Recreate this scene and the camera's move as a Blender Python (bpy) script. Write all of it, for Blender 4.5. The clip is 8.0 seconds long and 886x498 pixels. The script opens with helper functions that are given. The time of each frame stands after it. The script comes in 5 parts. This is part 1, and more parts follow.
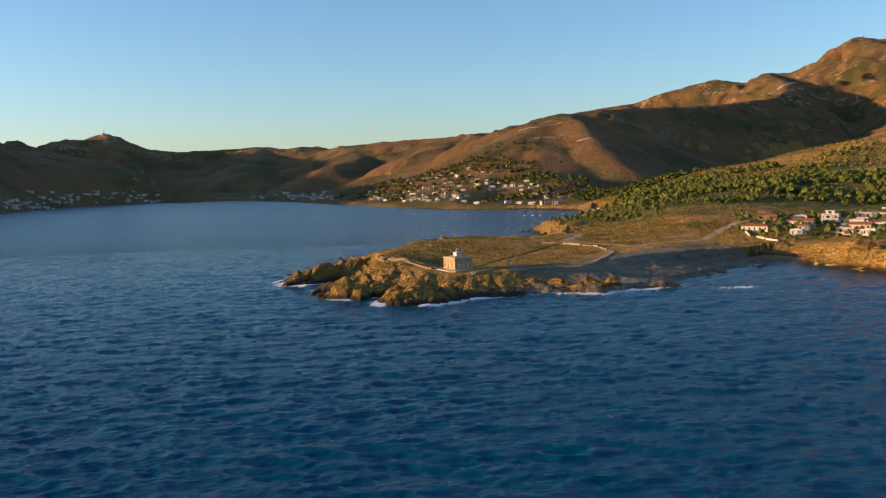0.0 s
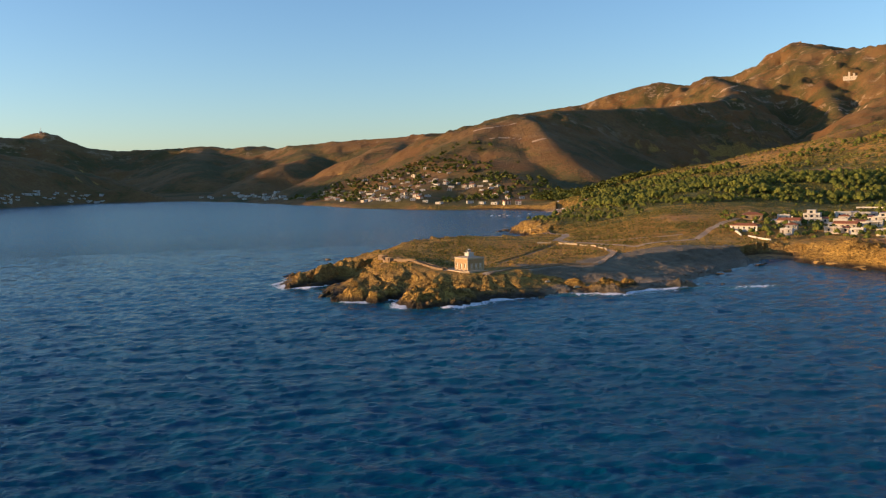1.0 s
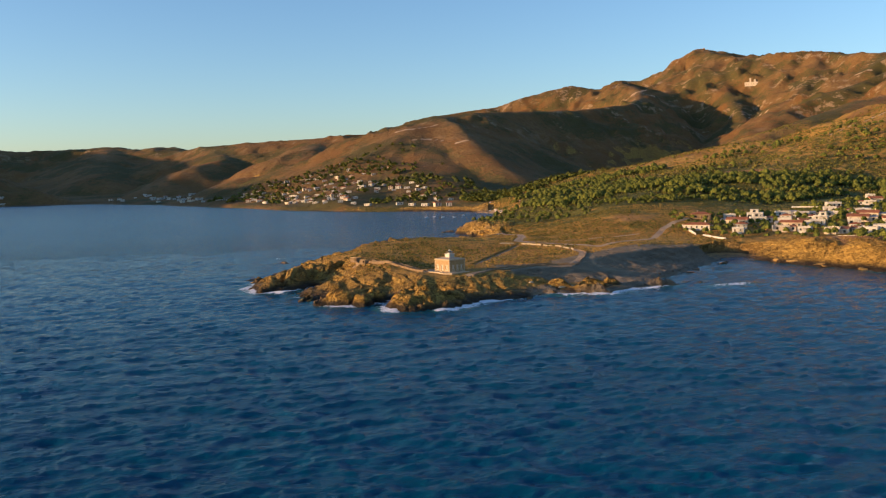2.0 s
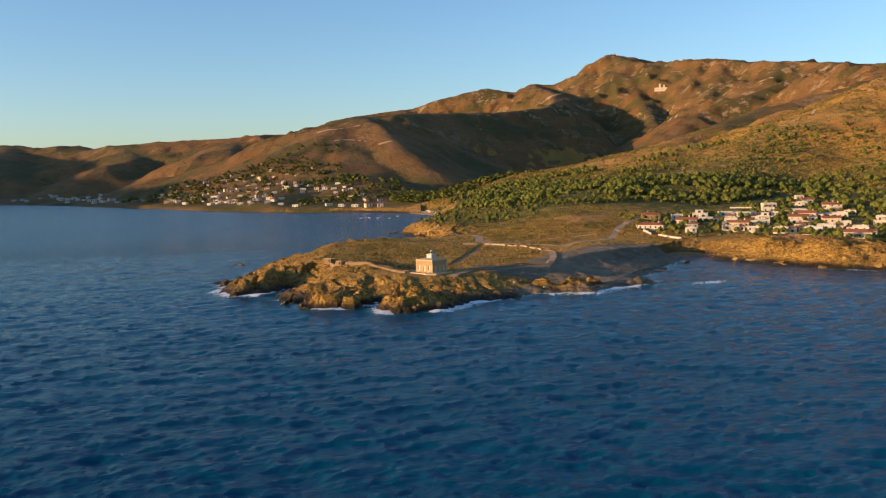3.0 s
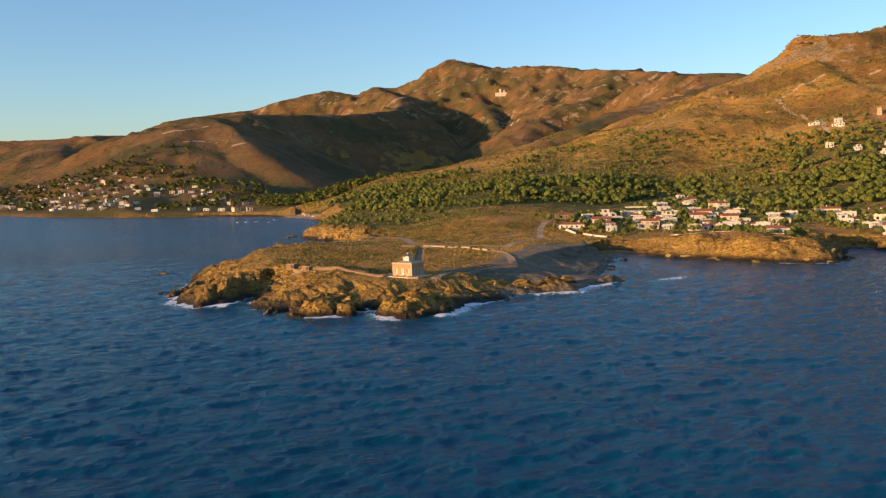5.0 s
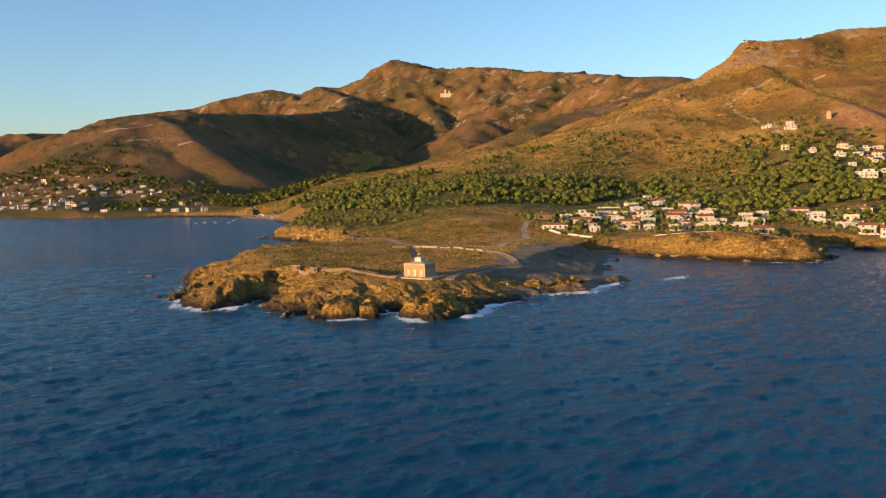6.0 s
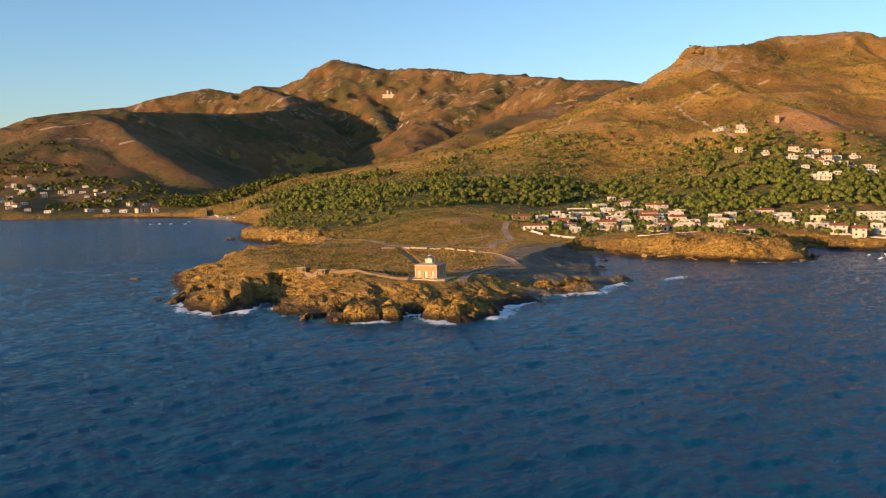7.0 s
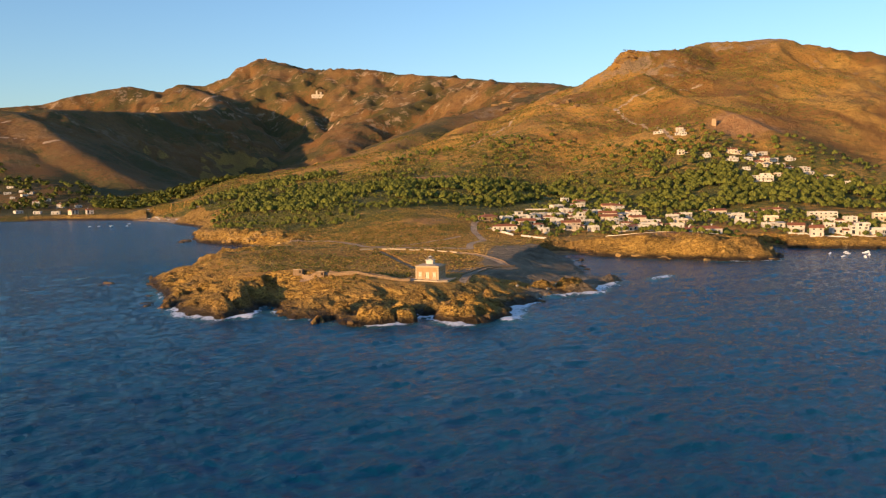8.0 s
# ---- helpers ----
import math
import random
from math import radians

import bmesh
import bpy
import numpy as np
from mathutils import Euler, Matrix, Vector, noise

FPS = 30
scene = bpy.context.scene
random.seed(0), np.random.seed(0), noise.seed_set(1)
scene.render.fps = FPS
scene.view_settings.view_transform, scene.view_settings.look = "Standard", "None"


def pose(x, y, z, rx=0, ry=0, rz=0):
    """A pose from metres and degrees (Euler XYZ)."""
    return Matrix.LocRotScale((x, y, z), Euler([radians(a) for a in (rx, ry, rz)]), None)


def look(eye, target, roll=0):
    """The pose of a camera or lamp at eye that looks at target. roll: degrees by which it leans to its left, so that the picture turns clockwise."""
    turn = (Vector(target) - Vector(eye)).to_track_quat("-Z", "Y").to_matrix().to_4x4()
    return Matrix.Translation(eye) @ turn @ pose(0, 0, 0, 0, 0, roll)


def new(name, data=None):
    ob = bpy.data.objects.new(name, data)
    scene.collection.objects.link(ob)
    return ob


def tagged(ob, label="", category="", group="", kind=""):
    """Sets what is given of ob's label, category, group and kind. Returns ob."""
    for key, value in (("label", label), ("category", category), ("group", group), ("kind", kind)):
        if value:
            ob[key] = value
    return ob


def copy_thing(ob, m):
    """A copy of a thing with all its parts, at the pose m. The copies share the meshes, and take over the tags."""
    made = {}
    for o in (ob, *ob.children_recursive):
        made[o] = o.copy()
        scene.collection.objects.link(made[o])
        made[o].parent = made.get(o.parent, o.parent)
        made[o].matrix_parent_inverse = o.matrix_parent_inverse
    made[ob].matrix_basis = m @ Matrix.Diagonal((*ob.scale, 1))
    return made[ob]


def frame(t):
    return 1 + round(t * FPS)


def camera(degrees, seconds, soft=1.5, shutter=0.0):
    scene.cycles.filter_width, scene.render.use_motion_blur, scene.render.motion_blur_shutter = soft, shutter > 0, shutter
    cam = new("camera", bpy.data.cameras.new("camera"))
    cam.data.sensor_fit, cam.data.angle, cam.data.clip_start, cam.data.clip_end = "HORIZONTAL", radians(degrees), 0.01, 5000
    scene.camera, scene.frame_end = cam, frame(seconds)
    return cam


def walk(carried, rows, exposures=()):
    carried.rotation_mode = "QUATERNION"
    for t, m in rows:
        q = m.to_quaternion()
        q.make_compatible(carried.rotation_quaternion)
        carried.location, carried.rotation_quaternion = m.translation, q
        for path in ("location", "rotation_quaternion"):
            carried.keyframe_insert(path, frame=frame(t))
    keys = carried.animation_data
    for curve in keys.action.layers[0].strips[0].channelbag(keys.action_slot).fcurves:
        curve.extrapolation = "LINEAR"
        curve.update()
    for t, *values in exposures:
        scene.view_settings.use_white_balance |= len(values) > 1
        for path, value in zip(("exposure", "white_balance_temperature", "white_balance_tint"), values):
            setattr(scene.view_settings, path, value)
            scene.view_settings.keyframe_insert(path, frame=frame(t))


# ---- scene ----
cam = camera(56.0, 8.0, soft=1.2)
PATH = [
    (0, (2.993, -5.122, 49.497), (3.157, -3.135, 49.332), -1.5),
    (0.5, (-12.008, 1.227, 49.44), (-11.775, 3.207, 49.276), -1.7),
    (1, (-26.773, 7.67, 49.384), (-26.474, 9.64, 49.217), -1.4),
    (1.5, (-41.323, 14.426, 49.306), (-40.919, 16.378, 49.139), -1.5),
    (3, (-83.302, 36.011, 48.976), (-82.592, 37.874, 48.807), -1.2),
    (3.5, (-96.811, 44.077, 48.928), (-95.994, 45.894, 48.759), -1.4),
    (4, (-109.573, 52.919, 48.914), (-108.669, 54.695, 48.743), -1.3),
    (4.5, (-121.77, 62.63, 48.936), (-120.779, 64.359, 48.766), -1.4),
    (6, (-156.135, 93.935, 49.218), (-154.95, 95.537, 49.046), -1.2),
    (6.5, (-167.295, 104.88, 49.295), (-166.049, 106.435, 49.124), -1.2),
    (7, (-178.015, 116.139, 49.392), (-176.71, 117.645, 49.22), -1.0),
    (7.5, (-188.618, 127.724, 49.478), (-187.243, 129.166, 49.307), -1.1),
    (8, (-198.994, 139.265, 49.533), (-197.557, 140.646, 49.361), -0.9),
]
walk(cam, [(t, look(eye, target, roll)) for t, eye, target, roll in PATH], [(0.0, 0.67, 5850, 14), (8.0, 0.69, 5980, 14)])

# world and sun: a clear early morning, the sun low over the sea
SUN_FROM = Vector((-0.9995, 0.03, 0.0)).normalized()
SUN_HEIGHT = radians(8.0)
world = bpy.data.worlds.new("sky")
scene.world = world
world.use_nodes = True
wn = world.node_tree
wn.nodes.clear()
sky = wn.nodes.new("ShaderNodeTexSky")
sky.sky_type = "NISHITA"
sky.sun_disc = False
sky.sun_elevation = SUN_HEIGHT
sky.sun_rotation = math.atan2(SUN_FROM.x, SUN_FROM.y)
sky.altitude = 50
sky.air_density, sky.dust_density, sky.ozone_density = 1.0, 0.6, 2.6
back = wn.nodes.new("ShaderNodeBackground")
back.inputs["Strength"].default_value = 0.15
out = wn.nodes.new("ShaderNodeOutputWorld")
wn.links.new(sky.outputs[0], back.inputs[0])
wn.links.new(back.outputs[0], out.inputs[0])

sun_data = bpy.data.lights.new("sun", "SUN")
sun_data.energy = 5.0
sun_data.angle = radians(0.55)
sun_data.color = (1.0, 0.60, 0.25)
sun = new("sun", sun_data)
sun_dir = Vector((SUN_FROM.x * math.cos(SUN_HEIGHT), SUN_FROM.y * math.cos(SUN_HEIGHT), math.sin(SUN_HEIGHT)))
sun.matrix_world = look(sun_dir * 300 + Vector((0, 300, 0)), (0, 300, 0))

# ---- materials ----


class Nodes:
    """A short way to write node materials."""

    def __init__(self, name):
        self.mat = bpy.data.materials.new(name)
        self.mat.use_nodes = True
        self.t = self.mat.node_tree
        self.bsdf = self.t.nodes["Principled BSDF"]
        self.coord = self.t.nodes.new("ShaderNodeNewGeometry").outputs["Position"]

    def use_object_space(self):
        self.coord = self.t.nodes.new("ShaderNodeTexCoord").outputs["Object"]

    def link(self, a, b):
        self.t.links.new(a, b)

    def put(self, socket, value):
        if isinstance(value, bpy.types.NodeSocket):
            self.link(value, socket)
        elif isinstance(value, (tuple, list)) and len(value) == 3 and socket.type == "RGBA":
            socket.default_value = (*value, 1)
        else:
            socket.default_value = value

    def noise(self, size, detail=4.0, rough=0.55, stretch=(1, 1, 1), warp=0.0):
        n = self.t.nodes.new("ShaderNodeTexNoise")
        n.inputs["Scale"].default_value = 1.0
        n.inputs["Detail"].default_value = detail
        n.inputs["Roughness"].default_value = rough
        n.inputs["Distortion"].default_value = warp
        v = self.t.nodes.new("ShaderNodeVectorMath")
        v.operation = "MULTIPLY"
        v.inputs[1].default_value = tuple(s / size for s in stretch)
        self.link(self.coord, v.inputs[0])
        self.link(v.outputs[0], n.inputs["Vector"])
        return n.outputs["Fac"]

    def ramp(self, fac, a, b, lo=0.0, hi=1.0):
        r = self.t.nodes.new("ShaderNodeMapRange")
        r.interpolation_type = "SMOOTHSTEP"
        self.put(r.inputs["Value"], fac)
        for k, v in (("From Min", a), ("From Max", b), ("To Min", lo), ("To Max", hi)):
            r.inputs[k].default_value = v
        return r.outputs["Result"]

    def math(self, op, a, b=0.0):
        m = self.t.nodes.new("ShaderNodeMath")
        m.operation = op
        m.use_clamp = False
        self.put(m.inputs[0], a)
        self.put(m.inputs[1], b)
        return m.outputs[0]

    def mix(self, fac, a, b):
        m = self.t.nodes.new("ShaderNodeMix")
        m.data_type = "RGBA"
        self.put(m.inputs["Factor"], fac)
        self.put(m.inputs["A"], a)
        self.put(m.inputs["B"], b)
        return m.outputs["Result"]

    def attr(self, name):
        a = self.t.nodes.new("ShaderNodeAttribute")
        a.attribute_name = name
        return a.outputs["Fac"]

    def height(self):
        s = self.t.nodes.new("ShaderNodeSeparateXYZ")
        self.link(self.t.nodes.new("ShaderNodeNewGeometry").outputs["Position"], s.inputs[0])
        return s.outputs["Z"]

    def chance(self):
        return self.t.nodes.new("ShaderNodeObjectInfo").outputs["Random"]

    def island(self):
        return self.t.nodes.new("ShaderNodeNewGeometry").outputs["Random Per Island"]

    def bump(self, h, strength=0.5, distance=0.3, below=None):
        b = self.t.nodes.new("ShaderNodeBump")
        b.inputs["Strength"].default_value = strength
        b.inputs["Distance"].default_value = distance
        self.link(h, b.inputs["Height"])
        if below:
            self.link(below, b.inputs["Normal"])
        return b.outputs[0]

    def done(self, colour, rough=0.8, normal=None, metal=0.0, spec=0.3):
        self.put(self.bsdf.inputs["Base Color"], colour)
        self.put(self.bsdf.inputs["Roughness"], rough)
        self.bsdf.inputs["Metallic"].default_value = metal
        self.bsdf.inputs["Specular IOR Level"].default_value = spec
        if normal:
            self.link(normal, self.bsdf.inputs["Normal"])
        return self.mat


def plain_material(name, a, b, size=1.5, rough=0.8, bump=0.2, vary=0.0, metal=0.0):
    """Two tones of one surface, mottled at two scales, with fine relief."""
    n = Nodes(name)
    n.use_object_space()
    big, fine = n.noise(size, 5), n.noise(size / 9, 4, 0.65)
    f = n.ramp(n.math("ADD", n.math("MULTIPLY", big, 0.65), n.math("MULTIPLY", fine, 0.35)), 0.32, 0.68)
    colour = n.mix(f, a, b)
    if vary:
        colour = n.mix(n.math("MULTIPLY", n.chance(), vary), colour, tuple(v * 0.55 for v in a))
    return n.done(colour, rough, n.bump(fine, bump, size / 30), metal)


def ground_material():
    n = Nodes("coastal_ground")
    rock_m, soil_m, green_m, path_m, sand_m = (n.attr(k) for k in ("rock", "soil", "green", "path", "sand"))
    big, mid, fine = n.noise(60, 5, 0.6), n.noise(9, 5, 0.62), n.noise(1.6, 5, 0.65)
    strata = n.noise(5, 6, 0.7, (0.5, 1.3, 2.4), 1.5)
    # maquis: olive scrub over dry grass
    grass = n.mix(n.ramp(big, 0.35, 0.65), (0.430, 0.212, 0.038), (0.480, 0.280, 0.060))
    grass = n.mix(n.ramp(fine, 0.35, 0.7), grass, (0.310, 0.170, 0.040))
    grass = n.mix(n.math("MAXIMUM", n.attr("heath"), n.ramp(n.height(), 220, 420)), grass, n.mix(n.ramp(mid, 0.3, 0.7), (0.145, 0.080, 0.028), (0.240, 0.136, 0.046)))
    rust = n.noise(150, 6, 0.6, (1, 0.6, 1), 0.6)
    grass = n.mix(n.math("MULTIPLY", n.ramp(rust, 0.46, 0.60), n.ramp(n.height(), 30, 70, 0.15, 0.85)), grass, n.mix(n.ramp(fine, 0.3, 0.7), (0.130, 0.060, 0.018), (0.230, 0.114, 0.030)))
    scrub = n.mix(n.ramp(fine, 0.3, 0.7), (0.068, 0.070, 0.013), (0.160, 0.144, 0.028))
    scrub = n.mix(n.math("MULTIPLY", n.attr("heath"), 0.6), scrub, (0.070, 0.048, 0.020))
    clumps = n.math("ADD", n.math("MULTIPLY", mid, 0.62), n.math("MULTIPLY", fine, 0.38))
    patches = n.noise(190, 6, 0.62)
    cover = n.math("ADD", n.math("ADD", clumps, n.math("MULTIPLY", n.attr("heath"), n.math("MULTIPLY", n.math("SUBTRACT", patches, 0.43), 1.2))), n.math("MULTIPLY", n.math("SUBTRACT", green_m, 0.5), 0.55))
    c = n.mix(n.ramp(cover, 0.44, 0.60), grass, scrub)
    # bare earth
    c = n.mix(n.ramp(n.math("ADD", soil_m, n.math("MULTIPLY", n.math("SUBTRACT", mid, 0.5), 0.7)), 0.35, 0.65), c,
              n.mix(n.ramp(mid, 0.35, 0.65), (0.300, 0.145, 0.050), (0.380, 0.210, 0.080)))
    # pale rock that breaks through the high slopes
    crag = n.math("ADD", n.math("MULTIPLY", n.noise(34, 7, 0.68), 0.6), n.math("MULTIPLY", n.noise(150, 3, 0.5), 0.4))
    c = n.mix(n.math("MULTIPLY", n.ramp(crag, 0.545, 0.60), n.attr("crag")), c, n.mix(n.ramp(fine, 0.35, 0.65), (0.190, 0.120, 0.060), (0.420, 0.290, 0.160)))
    # schist, pale and dark bands, darker where the sea wets it
    stone = n.mix(n.ramp(strata, 0.34, 0.66), (0.310, 0.175, 0.034), (0.560, 0.340, 0.075))
    stone = n.mix(n.ramp(big, 0.45, 0.7), stone, (0.360, 0.215, 0.058))
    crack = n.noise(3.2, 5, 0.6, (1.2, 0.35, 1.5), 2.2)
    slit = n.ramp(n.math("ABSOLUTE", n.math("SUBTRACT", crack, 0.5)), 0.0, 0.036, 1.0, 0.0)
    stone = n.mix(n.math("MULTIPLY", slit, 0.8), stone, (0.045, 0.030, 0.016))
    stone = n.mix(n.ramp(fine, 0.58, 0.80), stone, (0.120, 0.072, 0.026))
    wet = n.ramp(n.math("ADD", n.height(), n.math("MULTIPLY", mid, 3.0)), 2.5, 5.0, 1.0, 0.0)
    stone = n.mix(wet, stone, (0.050, 0.034, 0.017))
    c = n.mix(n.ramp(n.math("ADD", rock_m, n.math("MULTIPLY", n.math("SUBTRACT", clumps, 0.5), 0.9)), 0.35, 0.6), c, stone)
    # grey rock of the south-east slope, with the slope's shade painted into the colour
    shade_rock = n.mix(n.ramp(mid, 0.3, 0.7), (0.180, 0.138, 0.086), (0.280, 0.212, 0.134))
    c = n.mix(n.ramp(n.math("ADD", n.attr("shade_rock"), n.math("MULTIPLY", n.math("SUBTRACT", mid, 0.5), 0.8)), 0.35, 0.65), c, shade_rock)
    c = n.mix(sand_m, c, n.mix(n.ramp(mid, 0.3, 0.7), (0.42, 0.27, 0.14), (0.50, 0.34, 0.19)))
    c = n.mix(n.ramp(n.math("ADD", path_m, n.math("MULTIPLY", n.math("SUBTRACT", fine, 0.5), 0.4)), 0.4, 0.6), c,
              n.mix(n.ramp(mid, 0.3, 0.7), (0.40, 0.27, 0.165), (0.50, 0.36, 0.23)))
    rel = n.math("SUBTRACT", n.math("ADD", n.math("MULTIPLY", strata, 0.7), n.math("MULTIPLY", fine, 0.5)), n.math("MULTIPLY", n.math("MULTIPLY", slit, rock_m), 0.5))
    return n.done(c, n.math("SUBTRACT", 0.92, n.math("MULTIPLY", wet, 0.3)), n.bump(rel, 1.0, 2.0, n.bump(mid, 0.9, 3.5, n.bump(big, 0.7, 14.0))), spec=0.2)


def water_material():
    n = Nodes("sea_water")
    swell = n.noise(9.0, 4, 0.62, (0.45, 1.0, 1.0), 0.5)
    chop = n.noise(1.9, 6, 0.66, (0.5, 1.0, 1.0), 0.3)
    gust = n.noise(95, 4, 0.6, (0.5, 1.0, 1.0))
    nrm = n.bump(chop, 1.0, 0.55, n.bump(swell, 1.0, 0.35))
    foam_m = n.attr("foam")
    lace = n.math("ADD", n.math("MULTIPLY", n.noise(3.2, 6, 0.7, warp=1.2), 0.6), n.math("MULTIPLY", n.noise(0.8, 5, 0.7), 0.4))
    f = n.ramp(n.math("ADD", foam_m, n.math("MULTIPLY", n.math("SUBTRACT", lace, 0.5), 2.3)), 0.50, 0.74)
    body = n.mix(n.ramp(gust, 0.3, 0.7), (0.0003, 0.047, 0.094), (0.0005, 0.058, 0.116))
    body = n.mix(n.ramp(foam_m, 0.05, 0.45), body, (0.020, 0.095, 0.110))
    n.bsdf.inputs["IOR"].default_value = 1.333
    n.put(n.bsdf.inputs["Emission Strength"], 0.0)
    return n.done(n.mix(f, body, (0.78, 0.78, 0.80)), n.math("ADD", n.math("ADD", 0.08, n.math("MULTIPLY", n.attr("ripple"), 0.14)), n.math("MULTIPLY", f, 0.5)), nrm, spec=0.16)


def leaf_material(name, dark, light):
    n = Nodes(name)
    f = n.math("ADD", n.math("MULTIPLY", n.island(), 0.6), n.math("MULTIPLY", n.noise(14, 3), 0.5))
    c = n.mix(n.ramp(f, 0.2, 0.85), dark, light)
    return n.done(c, 0.75, spec=0.15)


def glass_material():
    n = Nodes("window_glass")
    return n.done((0.03, 0.035, 0.04), 0.08, spec=0.6)


GROUND = ground_material()
WATER = water_material()
NEEDLES = leaf_material("pine_needles", (0.058, 0.070, 0.011), (0.140, 0.146, 0.021))
SHRUB = leaf_material("shrub_leaves", (0.085, 0.082, 0.014), (0.230, 0.185, 0.036))
STRAW = leaf_material("dry_grass", (0.250, 0.155, 0.034), (0.400, 0.250, 0.058))
BARK = plain_material("bark", (0.07, 0.045, 0.03), (0.13, 0.085, 0.05), 0.6)
GLASS = glass_material()
WHITE = plain_material("white_render", (0.58, 0.53, 0.45), (0.46, 0.42, 0.35), 2.5, 0.85, 0.1)
CREAM = plain_material("cream_render", (0.66, 0.55, 0.40), (0.55, 0.45, 0.32), 2.5, 0.85, 0.1)
OCHRE = plain_material("ochre_stone_render", (0.42, 0.29, 0.16), (0.33, 0.22, 0.12), 2.0, 0.9, 0.25)
PINK = plain_material("lighthouse_render", (0.40, 0.265, 0.125), (0.33, 0.210, 0.092), 1.6, 0.88, 0.2)
STONE_TRIM = plain_material("stone_trim", (0.50, 0.38, 0.24), (0.40, 0.30, 0.18), 0.8, 0.85, 0.2)
RUBBLE = plain_material("rubble_wall", (0.30, 0.20, 0.105), (0.17, 0.11, 0.06), 0.7, 0.92, 0.8)
TERRACE = plain_material("terrace_paving", (0.36, 0.28, 0.20), (0.44, 0.35, 0.25), 1.2, 0.9, 0.2)
TILE = plain_material("clay_roof_tiles", (0.36, 0.130, 0.055), (0.26, 0.095, 0.045), 1.2, 0.85, 0.5, 0.5)
GREY_ROOF = plain_material("gravel_roof", (0.40, 0.37, 0.34), (0.30, 0.28, 0.26), 1.2, 0.9, 0.3)
PALE_WOOD = plain_material("pale_painted_wood", (0.70, 0.60, 0.44), (0.58, 0.48, 0.34), 0.5, 0.6)
SHUTTER = plain_material("painted_wood", (0.16, 0.11, 0.07), (0.10, 0.07, 0.05), 0.5, 0.6)
METAL = plain_material("weathered_metal", (0.30, 0.30, 0.30), (0.20, 0.19, 0.18), 0.4, 0.45, 0.1, 0.0, 0.8)
LAMP_GLASS = glass_material()
HILL_ROCK = plain_material("hill_rock", (0.33, 0.195, 0.075), (0.13, 0.078, 0.032), 7.0, 0.92, 1.0)
SUNLIT_ROCK = plain_material("sunlit_ledge_rock", (0.52, 0.42, 0.28), (0.36, 0.27, 0.16), 2.0, 0.92, 0.8)
CLIFF_ROCK = plain_material("yellow_cliff_rock", (0.46, 0.29, 0.085), (0.22, 0.130, 0.040), 3.0, 0.92, 1.0)
BOULDER = plain_material("shore_boulder", (0.150, 0.092, 0.036), (0.060, 0.038, 0.018), 1.8, 0.9, 0.9)
HULL = plain_material("boat_hull", (0.80, 0.80, 0.78), (0.72, 0.72, 0.70), 1.0, 0.35)
DARK_PAINT = plain_material("dark_paint", (0.05, 0.06, 0.08), (0.08, 0.08, 0.09), 0.5, 0.5)
CAR_PAINT = plain_material("car_paint", (0.6, 0.6, 0.6), (0.55, 0.55, 0.55), 0.8, 0.3, 0.0, 0.9)

# ---- mesh helpers ----


class Geo:
    """Collects vertices and faces of one mesh."""

    def __init__(self):
        self.v, self.f = [], []

    def add(self, verts, faces):
        n = len(self.v)
        self.v += [tuple(p) for p in verts]
        self.f += [tuple(i + n for i in f) for f in faces]
        return self

    def box(self, x0, y0, z0, x1, y1, z1, taper=0.0):
        t = taper
        vs = [(x0, y0, z0), (x1, y0, z0), (x1, y1, z0), (x0, y1, z0),
              (x0 + t, y0 + t, z1), (x1 - t, y0 + t, z1), (x1 - t, y1 - t, z1), (x0 + t, y1 - t, z1)]
        return self.add(vs, [(3, 2, 1, 0), (4, 5, 6, 7), (0, 1, 5, 4), (1, 2, 6, 5), (2, 3, 7, 6), (3, 0, 4, 7)])

    def turned(self, profile, x=0.0, y=0.0, n=12, start=0.0):
        """A solid of revolution: (radius, height) pairs from the bottom up."""
        vs, fs = [], []
        for r, z in profile:
            vs += [(x + r * math.cos(start + 2 * math.pi * k / n), y + r * math.sin(start + 2 * math.pi * k / n), z) for k in range(n)]
        for i in range(len(profile) - 1):
            for k in range(n):
                a, b = i * n + k, i * n + (k + 1) % n
                fs.append((a, b, b + n, a + n))
        fs += [tuple(range(n - 1, -1, -1)), tuple(range((len(profile) - 1) * n, len(profile) * n))]
        return self.add(vs, fs)

    def tube(self, a, b, ra, rb, n=6):
        a, b = Vector(a), Vector(b)
        q = (b - a).to_track_quat("Z", "Y").to_matrix()
        ring = [Vector((math.cos(2 * math.pi * k / n), math.sin(2 * math.pi * k / n), 0)) for k in range(n)]
        vs = [a + q @ (r * ra) for r in ring] + [b + q @ (r * rb) for r in ring]
        fs = [(k, (k + 1) % n, n + (k + 1) % n, n + k) for k in range(n)]
        return self.add(vs, fs + [tuple(range(n - 1, -1, -1)), tuple(range(n, 2 * n))])

    def weld(self):
        """Joins vertices that coincide."""
        seen, index, keep = {}, [], []
        for p in self.v:
            key = tuple(round(c, 3) for c in p)
            if key not in seen:
                seen[key] = len(keep)
                keep.append(tuple(p))
            index.append(seen[key])
        self.v, self.f = keep, [tuple(index[i] for i in f) for f in self.f]
        return self

    def mesh(self, name, material, smooth=False):
        me = bpy.data.meshes.new(name)
        me.from_pydata(self.v, [], self.f)
        me.materials.append(material)
        if smooth:
            me.polygons.foreach_set("use_smooth", [True] * len(me.polygons))
        me.update()
        return me


def part(name, geo, material, parent=None, label="", smooth=False):
    ob = new(name, geo.mesh(name, material, smooth))
    if parent:
        ob.parent = parent
    return tagged(ob, label)


